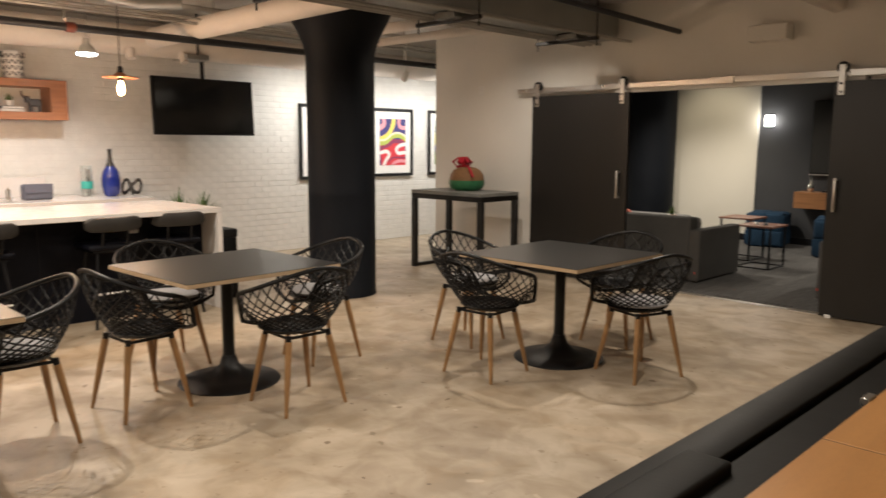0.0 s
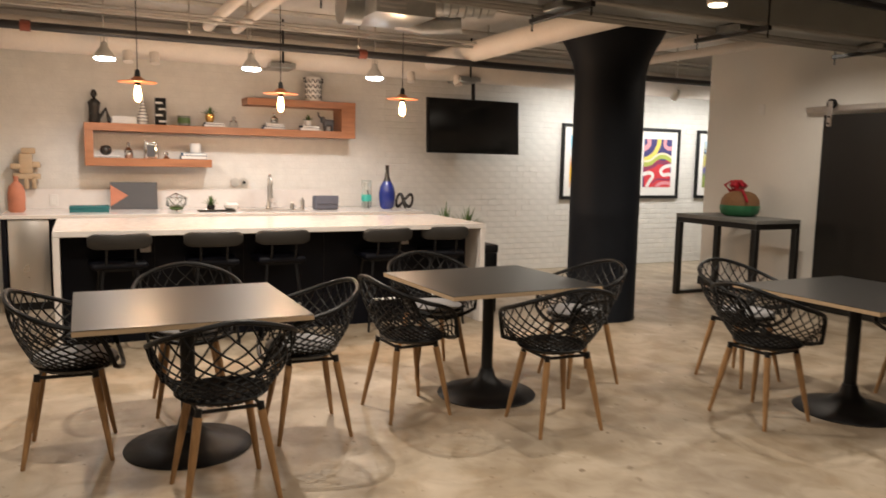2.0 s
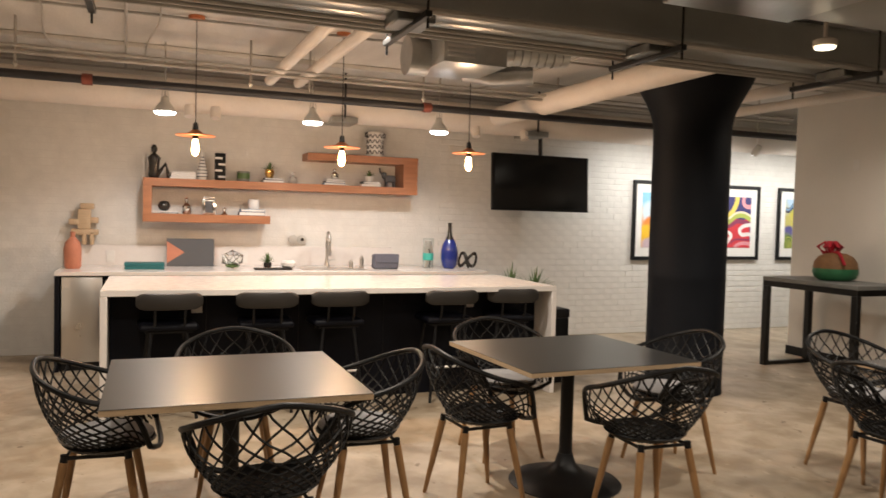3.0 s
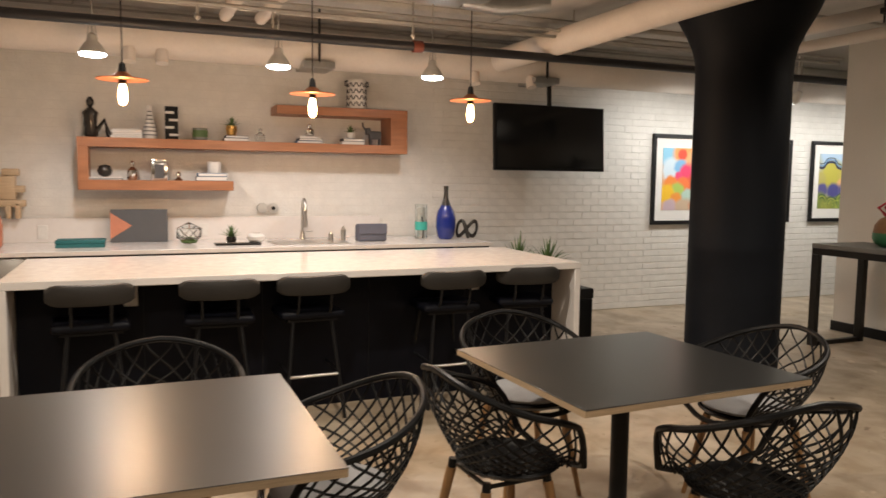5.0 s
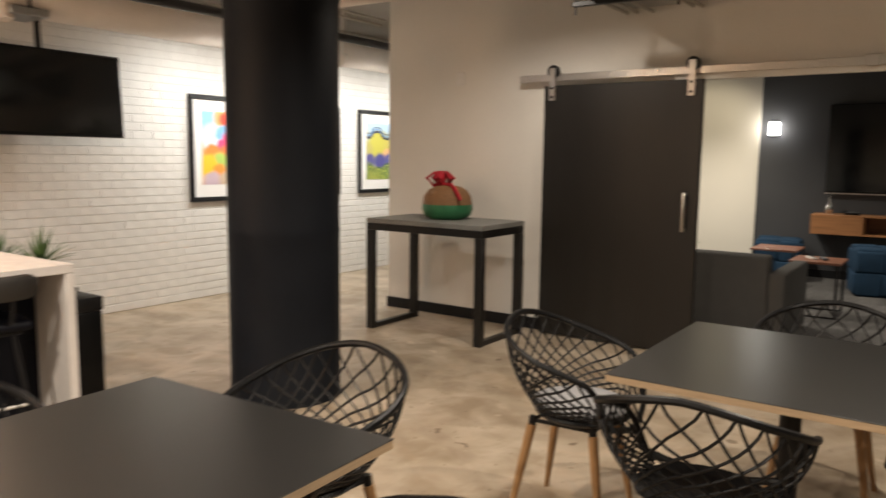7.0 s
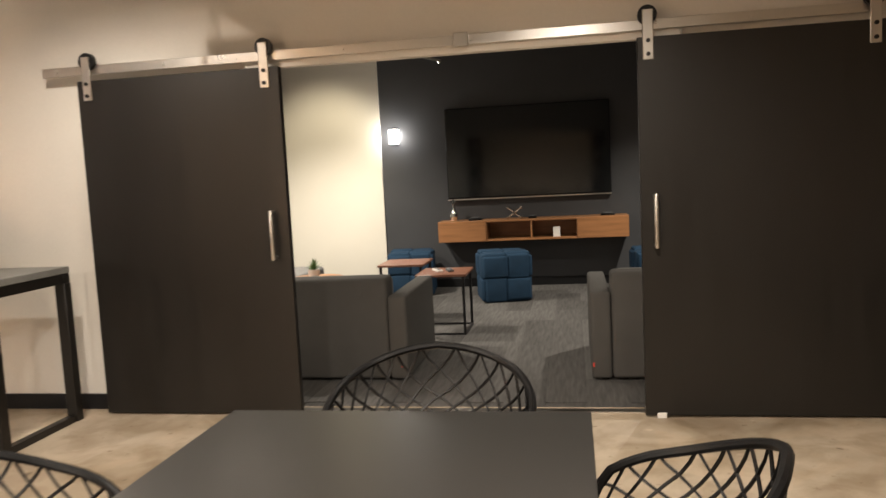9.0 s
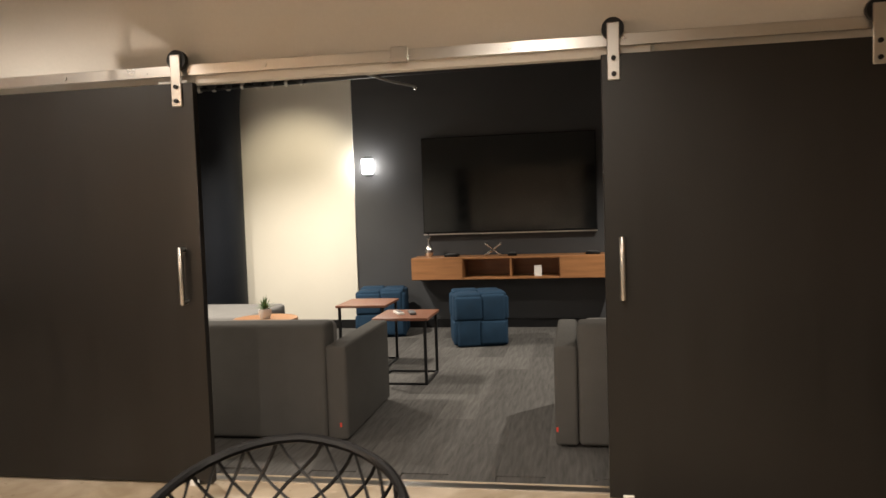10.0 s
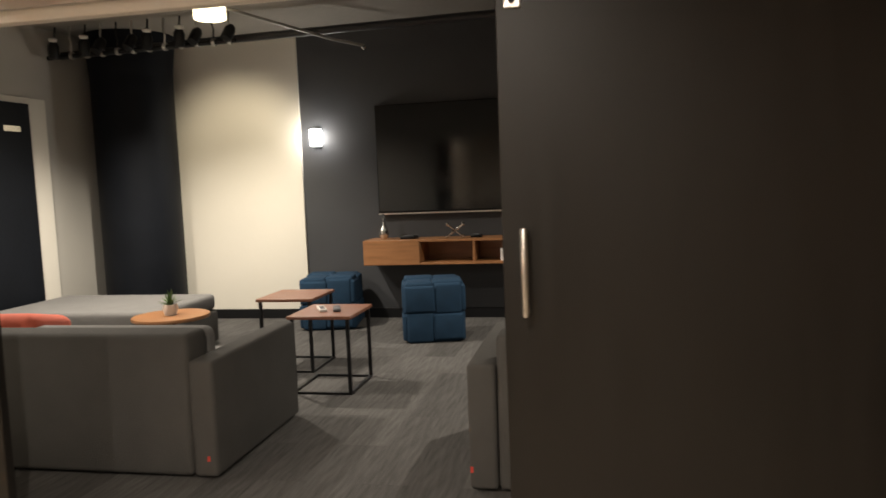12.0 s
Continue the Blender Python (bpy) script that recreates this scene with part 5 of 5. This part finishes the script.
for i in range(12):
    x = -6.55 + i * 0.162
    z = 2.70 + (x + 6.65) * 0.013
    cl = part("clamp", tube([(x - 0.014, 11.36, z), (x + 0.014, 11.36, z)], 0.036, 12), "steel", tr, "pale metal pipe clamp")
    part("yoke", tube([(x, 11.35, z + 0.03), (x + 0.02, 11.33, z + 0.1), (x, 11.34, z + 0.16), (x, 11.36, CEIL)], 0.009, 6), "steel" if i % 2 else "black_metal", cl)
    if i % 3 != 1:
        hd = part("spot_head", merge(bmesh.new(), lathe([(0.03, -0.09), (0.048, -0.08), (0.05, 0.03), (0.03, 0.07), (0.012, 0.08)], 14), pose(x + 0.03, 11.28, z + 0.06, 24 * (-1) ** i - 10, 12, 0)), "black_metal", tr)
        if i % 2 == 0:
            part("lens_ring", merge(bmesh.new(), lathe([(0.034, 0.071), (0.04, 0.082), (0.04, 0.098), (0.03, 0.1)], 14), pose(x + 0.03, 11.28, z + 0.06, 24 * (-1) ** i - 10, 12, 0)), "ceramic", hd, "white lamp cap")
pipe("sprinkler_pipe", [(-6.6, 11.5, 2.74), (0.9, 11.5, 2.84)], 0.036, "black_pipe", "black sprinkler pipe across the lounge ceiling")
sp = pipe("sprinkler_branch", [(-4.6, 10.3, 2.86), (-3.9, 11.65, 2.72), (-3.7, 11.95, 2.70)], 0.014, "conduit", "thin steel sprinkler branch with a head", 8)
part("sprinkler_head", lathe([(0.012, 0), (0.03, -0.01), (0.03, -0.02), (0.01, -0.04)], 12, (-3.7, 11.95, 2.70)), "silver", sp)
lan = empty("ceiling_lantern", "small frosted drum ceiling light", "lamp", pose(-4.5, 10.5, 2.72))
part("shade", lathe([(0.12, 0), (0.125, 0.01), (0.12, 0.16), (0.1, 0.17)], 24), "drum", lan)
part("stem", tube([(0, 0, 0.17), (0, 0, CEIL - 2.70)], 0.012, 8), "black_metal", lan)
sd = empty("door_1", "black side door with pale frame in the lounge", "door", pose(0, 0, 0))
sd["kind"] = "structure"
part("frame", box(-6.698, 9.8, 0, -6.66, 11.28, 2.30, 0.004), "cream_wall", sd)
part("leaf", box(-6.658, 9.9, 0.01, -6.63, 11.03, 2.24, 0.004), "black_paint", sd)
part("vision_panel", box(-6.629, 10.7, 1.98, -6.626, 10.9, 2.03), "silver", sd)

# ---- things on the counter ----
CT = 0.91
vase = empty("blue_vase", "tall cobalt blue glazed bottle vase on the counter", "vase", pose(-8.15, 3.74, CT))
part("body", lathe([(0.06, 0), (0.085, 0.03), (0.1, 0.12), (0.1, 0.2), (0.085, 0.27), (0.05, 0.33)], 30), "blue_glaze", vase)
part("neck", lathe([(0.05, 0.33), (0.03, 0.38), (0.022, 0.44), (0.022, 0.5), (0.027, 0.52)], 24), "bronze", vase, "dark bronze glazed neck")
cy = empty("glass_cylinder", "clear glass cylinder holding a white candle and teal band", "vase", pose(-8.2, 3.5, CT))
part("glass", lathe([(0.06, 0.002), (0.06, 0.34), (0.056, 0.34), (0.056, 0.012), (0.01, 0.012)], 28), "glass", cy)
part("candle", lathe([(0.04, 0.013), (0.04, 0.31), (0.01, 0.315)], 20), "ceramic", cy)
part("band", lathe([(0.0615, 0.09), (0.0625, 0.1), (0.0625, 0.16), (0.0615, 0.17)], 28), "teal_wax", cy)
part("driftwood", tube([(0.045, 0.0, 0.013), (0.05, 0.01, 0.12), (0.048, -0.01, 0.22)], 0.008, 6), "bronze", cy)
kn = tagged(put("knot_sculpture", tube([(0.075 * (math.sin(t) + 1.1 * math.sin(2 * t)), 0.06 * (math.cos(t) - 1.1 * math.cos(2 * t)), 0.1 + 0.075 * math.sin(3 * t)) for t in [2 * math.pi * i / 60 for i in range(60)]], 0.02, 10, closed=True), "bronze", None, "", 60), "dark knotted rope-like sculpture on the counter", "sculpture")
kn.matrix_world = pose(-8.12, 3.95, CT + 0.0, 0, 0, 60) @ Matrix.Diagonal((0.72, 0.72, 1.0, 1))
bg = empty("felt_bag", "dusty blue felt storage pouch on the counter", "bag", pose(-8.1, 2.96, CT))
part("body", box(-0.07, -0.14, 0, 0.07, 0.14, 0.16, 0.025, 3), "bag", bg)
part("flap", box(0.071, -0.135, 0.07, 0.079, 0.135, 0.165, 0.003), "bag", bg)
for y, h in ((2.72, 0.13), (2.6, 0.08)):
    sp_ = empty("soap_dispenser", "small steel soap dispenser beside the sink", "dispenser", pose(-8.2, y, CT))
    part("body", lathe([(0.024, 0), (0.024, h * 0.8), (0.015, h * 0.85), (0.012, h)], 16), "steel", sp_)
    part("nozzle", tube([(0, 0, h), (0.03, 0, h + 0.008)], 0.006, 8), "steel", sp_)
bw = empty("glass_bowl", "small pale glass bowl on the counter", "bowl", pose(-8.1, 1.9, CT))
part("body", lathe([(0.04, 0.002), (0.075, 0.03), (0.08, 0.06), (0.06, 0.085), (0.045, 0.09), (0.05, 0.08), (0.065, 0.05), (0.03, 0.01)], 24), "ceramic", bw)
tray = empty("black_tray", "flat black tray with knife on the counter", "tray", pose(-8.0, 1.72, CT))
part("body", box(-0.08, -0.18, 0, 0.08, 0.2, 0.014, 0.005, 2), "black_plastic", tray)
part("knife", box(0.02, -0.12, 0.0145, 0.035, 0.1, 0.02, 0.001), "silver", tray)
plant("succulent_plant", -8.12, 1.69, CT, 0.012, 26, 0.13, "bronze", "small succulent in a dark pot on the counter", 0.045, 0.06)
geo = empty("geometric_terrarium", "faceted glass terrarium with a small plant", "terrarium", pose(-8.15, 1.34, CT))
gl = bmesh.new()
bmesh.ops.create_icosphere(gl, subdivisions=1, radius=0.11, matrix=Matrix.Translation((0, 0, 0.095)) @ Matrix.Diagonal((1, 1.1, 0.85, 1)))
wire = bmesh.new()
for e in gl.edges:
    tube([e.verts[0].co, e.verts[1].co], 0.004, 5, bm=wire)
part("glass", gl, "glass", geo, "", 10)
part("frame", wire, "silver", geo)
part("moss", lathe([(0.06, 0.012), (0.075, 0.03), (0.05, 0.06), (0.01, 0.07)], 16), "leaf", geo)
bd = empty("cutting_board", "grey slate board with an orange triangle, leaning on the splash", "board", pose(-8.46, 0.945, CT, 0, -8, 0))
part("board", box(-0.012, -0.235, 0.0, 0.012, 0.235, 0.29, 0.004), "slate", bd)
tri = bmesh.new()
vs = [tri.verts.new(c) for c in ((0.013, -0.235, 0.03), (0.013, -0.06, 0.145), (0.013, -0.235, 0.26), (0.016, -0.235, 0.03), (0.016, -0.06, 0.145), (0.016, -0.235, 0.26))]
tri.faces.new((vs[3], vs[4], vs[5]))
for a, b in ((0, 1), (1, 2), (2, 0)):
    tri.faces.new((vs[a], vs[b], vs[b + 3], vs[a + 3]))
part("triangle", tri, "terracotta", bd, "orange wood triangle inlay")
tb = empty("teal_box", "flat teal cloth-covered box on the counter", "box", pose(-8.1, 0.5, CT))
part("base", box(-0.11, -0.18, 0, 0.11, 0.18, 0.032, 0.003), "teal", tb)
part("lid", box(-0.113, -0.183, 0.033, 0.113, 0.183, 0.062, 0.004), "teal", tb)
tv_ = empty("clay_bottle", "terracotta clay bottle on the counter end", "vase", pose(-8.15, -0.14, CT))
part("body", lathe([(0.06, 0), (0.075, 0.02), (0.078, 0.18), (0.065, 0.25), (0.035, 0.285), (0.022, 0.3), (0.022, 0.34), (0.028, 0.35)], 26), "terracotta", tv_)
ws = empty("wood_sculpture", "stacked pale wood block sculpture on the splash ledge", "sculpture", pose(-8.56, -0.07, 1.12))
for b in ((-0.05, -0.02, 0.0, 0.05, 0.02, 0.12), (-0.05, 0.05, 0.0, 0.05, 0.09, 0.14), (-0.05, -0.12, 0.1, 0.05, 0.13, 0.16), (-0.05, -0.14, 0.2, 0.05, -0.04, 0.26), (-0.05, -0.06, 0.16, 0.05, 0.06, 0.36), (-0.05, 0.05, 0.22, 0.05, 0.13, 0.28), (-0.05, -0.04, 0.36, 0.05, 0.09, 0.42)):
    part("block", box(*b, bevel=0.012, seg=2), "ply", ws)
for y, z in ((2.09, 1.2),):
    ro = empty("wall_dials", "pair of round chrome wall dials above the splash", "fixture", pose(WALL_X, y, z))
    part("dial", tube([(0.0, -0.05, 0), (0.03, -0.05, 0)], 0.05, 24), "tin", ro)
    part("dial", tube([(0.0, 0.05, 0), (0.03, 0.05, 0)], 0.05, 24), "tin", ro)
    part("knob", tube([(0.031, 0.05, 0), (0.05, 0.05, 0)], 0.018, 14), "black_metal", ro)
for y in (0.17, 1.5):
    ou = empty("wall_outlet", "white outlet plate on the backsplash", "outlet", pose(WALL_X + 0.045, y, 1.0))
    part("plate", box(0, -0.04, -0.06, 0.008, 0.04, 0.06, 0.003), "ceramic", ou)
    part("socket", box(0.0082, -0.016, -0.035, 0.011, 0.016, 0.035, 0.003), "paper", ou)
plant("spiky_plant", -7.35, 4.13, 0.62, 0.014, 34, 0.30, "bronze", "spiky green plant beyond the island", 0.09, 0.16)
plant("spiky_plant", -7.1, 4.29, 0.6, 0.014, 34, 0.30, "bronze", "spiky green plant beyond the island", 0.09, 0.16)
pst = empty("plant_stand", "low black planter stand at the counter end", "stand", pose(-7.22, 4.24, 0))
part("top", box(-0.28, -0.2, 0.57, 0.28, 0.2, 0.6, 0.004), "black_metal", pst)
part("body", box(-0.26, -0.18, 0.0, 0.26, 0.18, 0.57, 0.004), "cab", pst)
for o in list(bpy.data.objects):
    if o.name.startswith("spiky_plant") and o.parent is None:
        o.location.z = 0.6

# ---- things on the shelf ----
S1, S2, S3 = 1.815, 1.455, 2.155
SX = -8.46
fg = bmesh.new()
lathe([(0.04, 0), (0.06, 0.02), (0.05, 0.1), (0.055, 0.17), (0.065, 0.21), (0.03, 0.245), (0.018, 0.255)], 16, (0, -0.05, 0), fg)
lathe([(0.012, -0.045), (0.03, -0.02), (0.032, 0.01), (0.015, 0.042)], 12, (0, -0.05, 0.30), fg)
tube([(0.02, -0.02, 0.03), (0.03, 0.06, 0.15), (0.02, 0.09, 0.02), (0.03, 0.14, 0.01)], 0.022, 8, bm=fg)
tube([(0.0, -0.08, 0.2), (0.03, -0.09, 0.1), (0.03, -0.06, 0.02)], 0.016, 8, bm=fg)
f_ = tagged(put("figurine", fg, "bronze", None, "", 60), "plain dark bronze seated abstract figurine on the shelf", "figurine")
f_.matrix_world = pose(SX, 0.63, S1)


def books(x, y, z, rows, label):
    for i, (w, d, h, m) in enumerate(rows):
        b = empty("book", label, "book", pose(x, y + 0.005 * (i % 2), z + sum(r[2] for r in rows[:i]), 0, 0, (i * 7) % 5 - 2), "shelf books")
        part("cover", box(-d / 2, -w / 2, 0, d / 2, w / 2, h - 0.0008, 0.002), m, b)
        part("page_block", box(-d / 2 + 0.01, -w / 2 + 0.004, 0.004, d / 2 + 0.001, w / 2 - 0.004, h - 0.005), "paper", b)


books(SX, 0.86, S1, [(0.25, 0.17, 0.022, "paper"), (0.24, 0.17, 0.02, "mat_board"), (0.24, 0.16, 0.022, "paper"), (0.23, 0.16, 0.015, "paper")], "white-covered book stacked on the shelf")
books(SX, 1.78, S1, [(0.22, 0.16, 0.03, "dark_book"), (0.2, 0.15, 0.022, "slate")], "dark-covered book stacked on the shelf")
books(SX, 2.45, S1, [(0.24, 0.16, 0.025, "blue_book"), (0.22, 0.16, 0.022, "slate"), (0.2, 0.15, 0.02, "paper")], "blue-grey book stacked on the shelf")
books(SX, 2.87, S1, [(0.22, 0.16, 0.03, "paper"), (0.21, 0.15, 0.028, "dark_book")], "white and dark book stacked on the shelf")
books(SX, 1.56, S2, [(0.27, 0.17, 0.04, "dark_book"), (0.25, 0.17, 0.03, "blue_book")], "blue and dark book stacked on the lower shelf")
books(SX, 0.68, S2, [(0.28, 0.17, 0.014, "dark_book"), (0.26, 0.16, 0.012, "paper")], "thin book lying on the lower shelf")
sv = empty("spotted_vase", "white bottle vase with dark spots", "vase", pose(SX, 1.05, S1))
prof = [(0.042, 0), (0.056, 0.03), (0.054, 0.08), (0.03, 0.16), (0.018, 0.22), (0.018, 0.28), (0.022, 0.29)]
part("body", lathe(prof, 24), "ceramic", sv)
for k in range(7):
    z = 0.03 + k * 0.034
    r = np.interp(z, [p[1] for p in prof], [p[0] for p in prof])
    part("spot_ring", lathe([(r + 0.0005, z), (r + 0.0018, z + 0.004), (r + 0.0005, z + 0.009)], 20), "slate", sv)
zv = empty("striped_sculpture", "black and white zigzag slab vase", "vase", pose(SX, 1.23, S1))
part("body", box(-0.03, -0.055, 0, 0.03, 0.055, 0.29, 0.006, 2), "black_plastic", zv)
for k in range(4):
    part("stripe", box(0.0302, -0.055 if k % 2 else -0.02, 0.03 + k * 0.065, 0.034, 0.02 if k % 2 else 0.055, 0.052 + k * 0.065, 0.001), "ceramic", zv)
cu = empty("ceramic_cup", "pale green ribbed ceramic cup", "cup", pose(SX, 1.47, S1))
part("body", lathe([(0.055, 0), (0.065, 0.01), (0.066, 0.11), (0.06, 0.11), (0.058, 0.015), (0.01, 0.012)], 24), "concrete_top", cu)
part("stripe", lathe([(0.0665, 0.03), (0.0675, 0.04), (0.0675, 0.08), (0.0665, 0.09)], 24), "leaf", cu)
plant("brass_planter", SX, 1.745, S1 + 0.052, 0.012, 24, 0.11, "gold", "succulent in a round brass pot on books", 0.05, 0.09)
for y, z, h in ((2.0, S1, 0.13), (0.9, S2, 0.17), (2.46, S1 + 0.067, 0.12)):
    gbt = empty("glass_bottle", "small clear glass bottle with silver stopper", "bottle", pose(SX, y, z))
    part("body", lathe([(0.035, 0.001), (0.045, 0.02), (0.045, h * 0.5), (0.015, h * 0.68), (0.015, h * 0.8)], 20), "glass" if z == S1 else "silver", gbt)
    part("stopper", lathe([(0.016, h * 0.8), (0.02, h * 0.9), (0.005, h)], 14), "silver", gbt)
jr = empty("mirror_jar", "silver mirrored square jar on the lower shelf", "jar", pose(SX, 1.12, S2))
part("body", box(-0.05, -0.07, 0, 0.05, 0.07, 0.16, 0.008, 2), "silver", jr)
part("lid", box(-0.045, -0.06, 0.16, 0.045, 0.06, 0.185, 0.006, 2), "silver", jr)
part("panel", box(0.0502, -0.04, 0.02, 0.052, 0.04, 0.14, 0.001), "slate", jr)
bl = tagged(put("dark_orb", lathe([(0.02, 0), (0.05, 0.02), (0.062, 0.055), (0.045, 0.095), (0.015, 0.105)], 20, (SX, 0.68, S2 + 0.026)), "bronze", None, "", 60), "round dark orb ornament on thin books", "ornament")
st = tagged(put("silver_ornament", lathe([(0.03, 0), (0.035, 0.01), (0.015, 0.03), (0.025, 0.06), (0.01, 0.08)], 16, (SX, 1.28, S2)), "silver", None, "", 60), "small silver cat-like ornament on the shelf", "ornament")
cd = tagged(put("pillar_candle", lathe([(0.056, 0), (0.058, 0.004), (0.058, 0.1), (0.05, 0.105), (0.01, 0.1)], 24, (SX, 1.585, S2 + 0.07)), "ceramic", None, "", 40), "short white pillar candle on blue books", "candle")
plant("succulent_plant", SX, 2.86, S1 + 0.058, 0.012, 22, 0.09, "ceramic", "small succulent in a white pot on books", 0.045, 0.06)
el = bmesh.new()
box(-0.03, -0.07, 0.06, 0.03, 0.06, 0.14, 0.02, 3, el)
box(-0.03, -0.1, 0.1, 0.03, -0.05, 0.17, 0.015, 2, el)
for y in (-0.05, 0.04):
    for x in (-0.02, 0.02):
        tube([(x, y, 0), (x, y, 0.07)], 0.012, 8, bm=el)
tube([(0, -0.1, 0.15), (0, -0.125, 0.18), (0, -0.13, 0.22)], 0.01, 8, bm=el)
e_ = tagged(put("animal_figurine", el, "slate", None, "", 50), "small grey stone animal figurine on the shelf", "figurine")
e_.matrix_world = pose(SX, 3.11, S1)
cv = empty("chevron_vase", "cream canister vase with dark chevron pattern", "vase", pose(SX, 2.92, S3))
part("body", lathe([(0.085, 0), (0.09, 0.01), (0.09, 0.27), (0.085, 0.28), (0.078, 0.275), (0.078, 0.02), (0.01, 0.02)], 28), "ceramic", cv)
for k in range(10):
    a = 2 * math.pi * k / 10
    for zz in range(4):
        z = 0.02 + zz * 0.06
        r = 0.0915
        for sgn in (-1, 1):
            part("chevron", tube([(r * math.cos(a + sgn * 0.04), r * math.sin(a + sgn * 0.04), z + 0.01), (r * math.cos(a + sgn * 0.27), r * math.sin(a + sgn * 0.27), z + 0.05)], 0.006, 4), "slate", cv)
for s_ in (-1, 1):
    part("handle", tube([(0, s_ * 0.088, 0.22), (0, s_ * 0.115, 0.23), (0, s_ * 0.115, 0.26), (0, s_ * 0.088, 0.27)], 0.01, 8), "slate", cv)
sg = tagged(put("wall_sign", box(-7.6, -0.9, 1.55, -7.35, -0.892, 1.63), "black_plastic"), "small black wall sign with an unreadable white bar", "sign")
part("lettering", box(-7.5, -0.8918, 1.58, -7.4, -0.891, 1.6), "ceramic", sg)

# ---- carpet planks and bricks ----
plank_me = {}


def piece(name, size, bevel, material, parent, where):
    key = (name, tuple(round(s, 3) for s in size), material)
    if key not in plank_me:
        b = box(-size[0] / 2, -size[1] / 2, -size[2] / 2, size[0] / 2, size[1] / 2, size[2] / 2)
        if bevel:
            top = [f for f in b.faces if f.normal[bevel[0]] > 0.9]
            b.normal_update()
            top = [f for f in b.faces if f.normal[bevel[0]] > 0.9]
            bmesh.ops.bevel(b, geom=list({e for f in top for e in f.edges}), offset=bevel[1], segments=1, affect="EDGES")
        me = bpy.data.meshes.new(name)
        b.to_mesh(me)
        b.free()
        me.materials.append(M[material])
        plank_me[key] = me
    ob = new(name, plank_me[key])
    ob.parent = parent
    ob.location = where
    return ob


lounge_floor = bpy.data.objects["floor_lounge"]
for i in range(21):
    x = -6.57 + i * 0.25
    for k in range(6):
        y = 7.2 + (i % 2) * 0.5 + k * 1.0
        y0, y1 = max(7.57, y), min(12.38, y + 1.0)
        if y1 - y0 > 0.05:
            piece("carpet_plank", (0.249, round(y1 - y0, 3) - 0.001, 0.007), None, "carpet", lounge_floor, (x, (y0 + y1) / 2, -0.0045))

COURSE, LONG = 0.0762, 0.216
rows_far = bmesh.new()
verts, faces = [], []
rb = random.Random(5)
count = 0
for r in range(int(CEIL / COURSE)):
    z = COURSE * (r + 0.5)
    off = (r % 2) * LONG / 2
    for k in range(int(13.3 / LONG)):
        y = -0.85 + off + k * LONG + LONG / 2
        if y > 12.5:
            continue
        dx = rb.uniform(-0.0018, 0.0018)
        near = 4.35 < y < 6.5 and 0.1 < z < 1.9 and count < 290
        if near:
            count += 1
            piece("brick", (0.008, LONG - 0.0008, COURSE - 0.007), (0, 0.002), "brick", brick_wall, (WALL_X - 0.003 + dx, y, z + rb.uniform(-0.001, 0.001)))
            continue
        n = len(verts)
        w, h = (LONG - 0.0008) / 2, (COURSE - 0.007) / 2
        thick = 0.4 if y < 3.9 else 1.0  # relief flattened behind the kitchen, in place of its lack of grazing light
        for s, iy, iz in ((-0.008, 0, 0), (-0.0045 if thick < 1 else -0.001, 0, 0), (0.0015 * thick - (0.0048 if thick < 1 else 0), 0.0003, 0.005)):
            for sy, sz in ((-1, -1), (1, -1), (1, 1), (-1, 1)):
                verts.append((WALL_X + s + dx, y + sy * (w - iy), z + sz * (h - iz)))
        for a in (0, 4):
            for j in range(4):
                faces.append((n + a + j, n + a + (j + 1) % 4, n + a + 4 + (j + 1) % 4, n + a + 4 + j))
        faces.append((n + 8, n + 9, n + 10, n + 11))
rows_far.free()
me = bpy.data.meshes.new("brickwork")
me.from_pydata(verts, [], faces)
me.materials.append(M["brick"])
bw_ = new("brickwork", me)
bw_.parent = brick_wall
bw_["kind"] = "stuff"
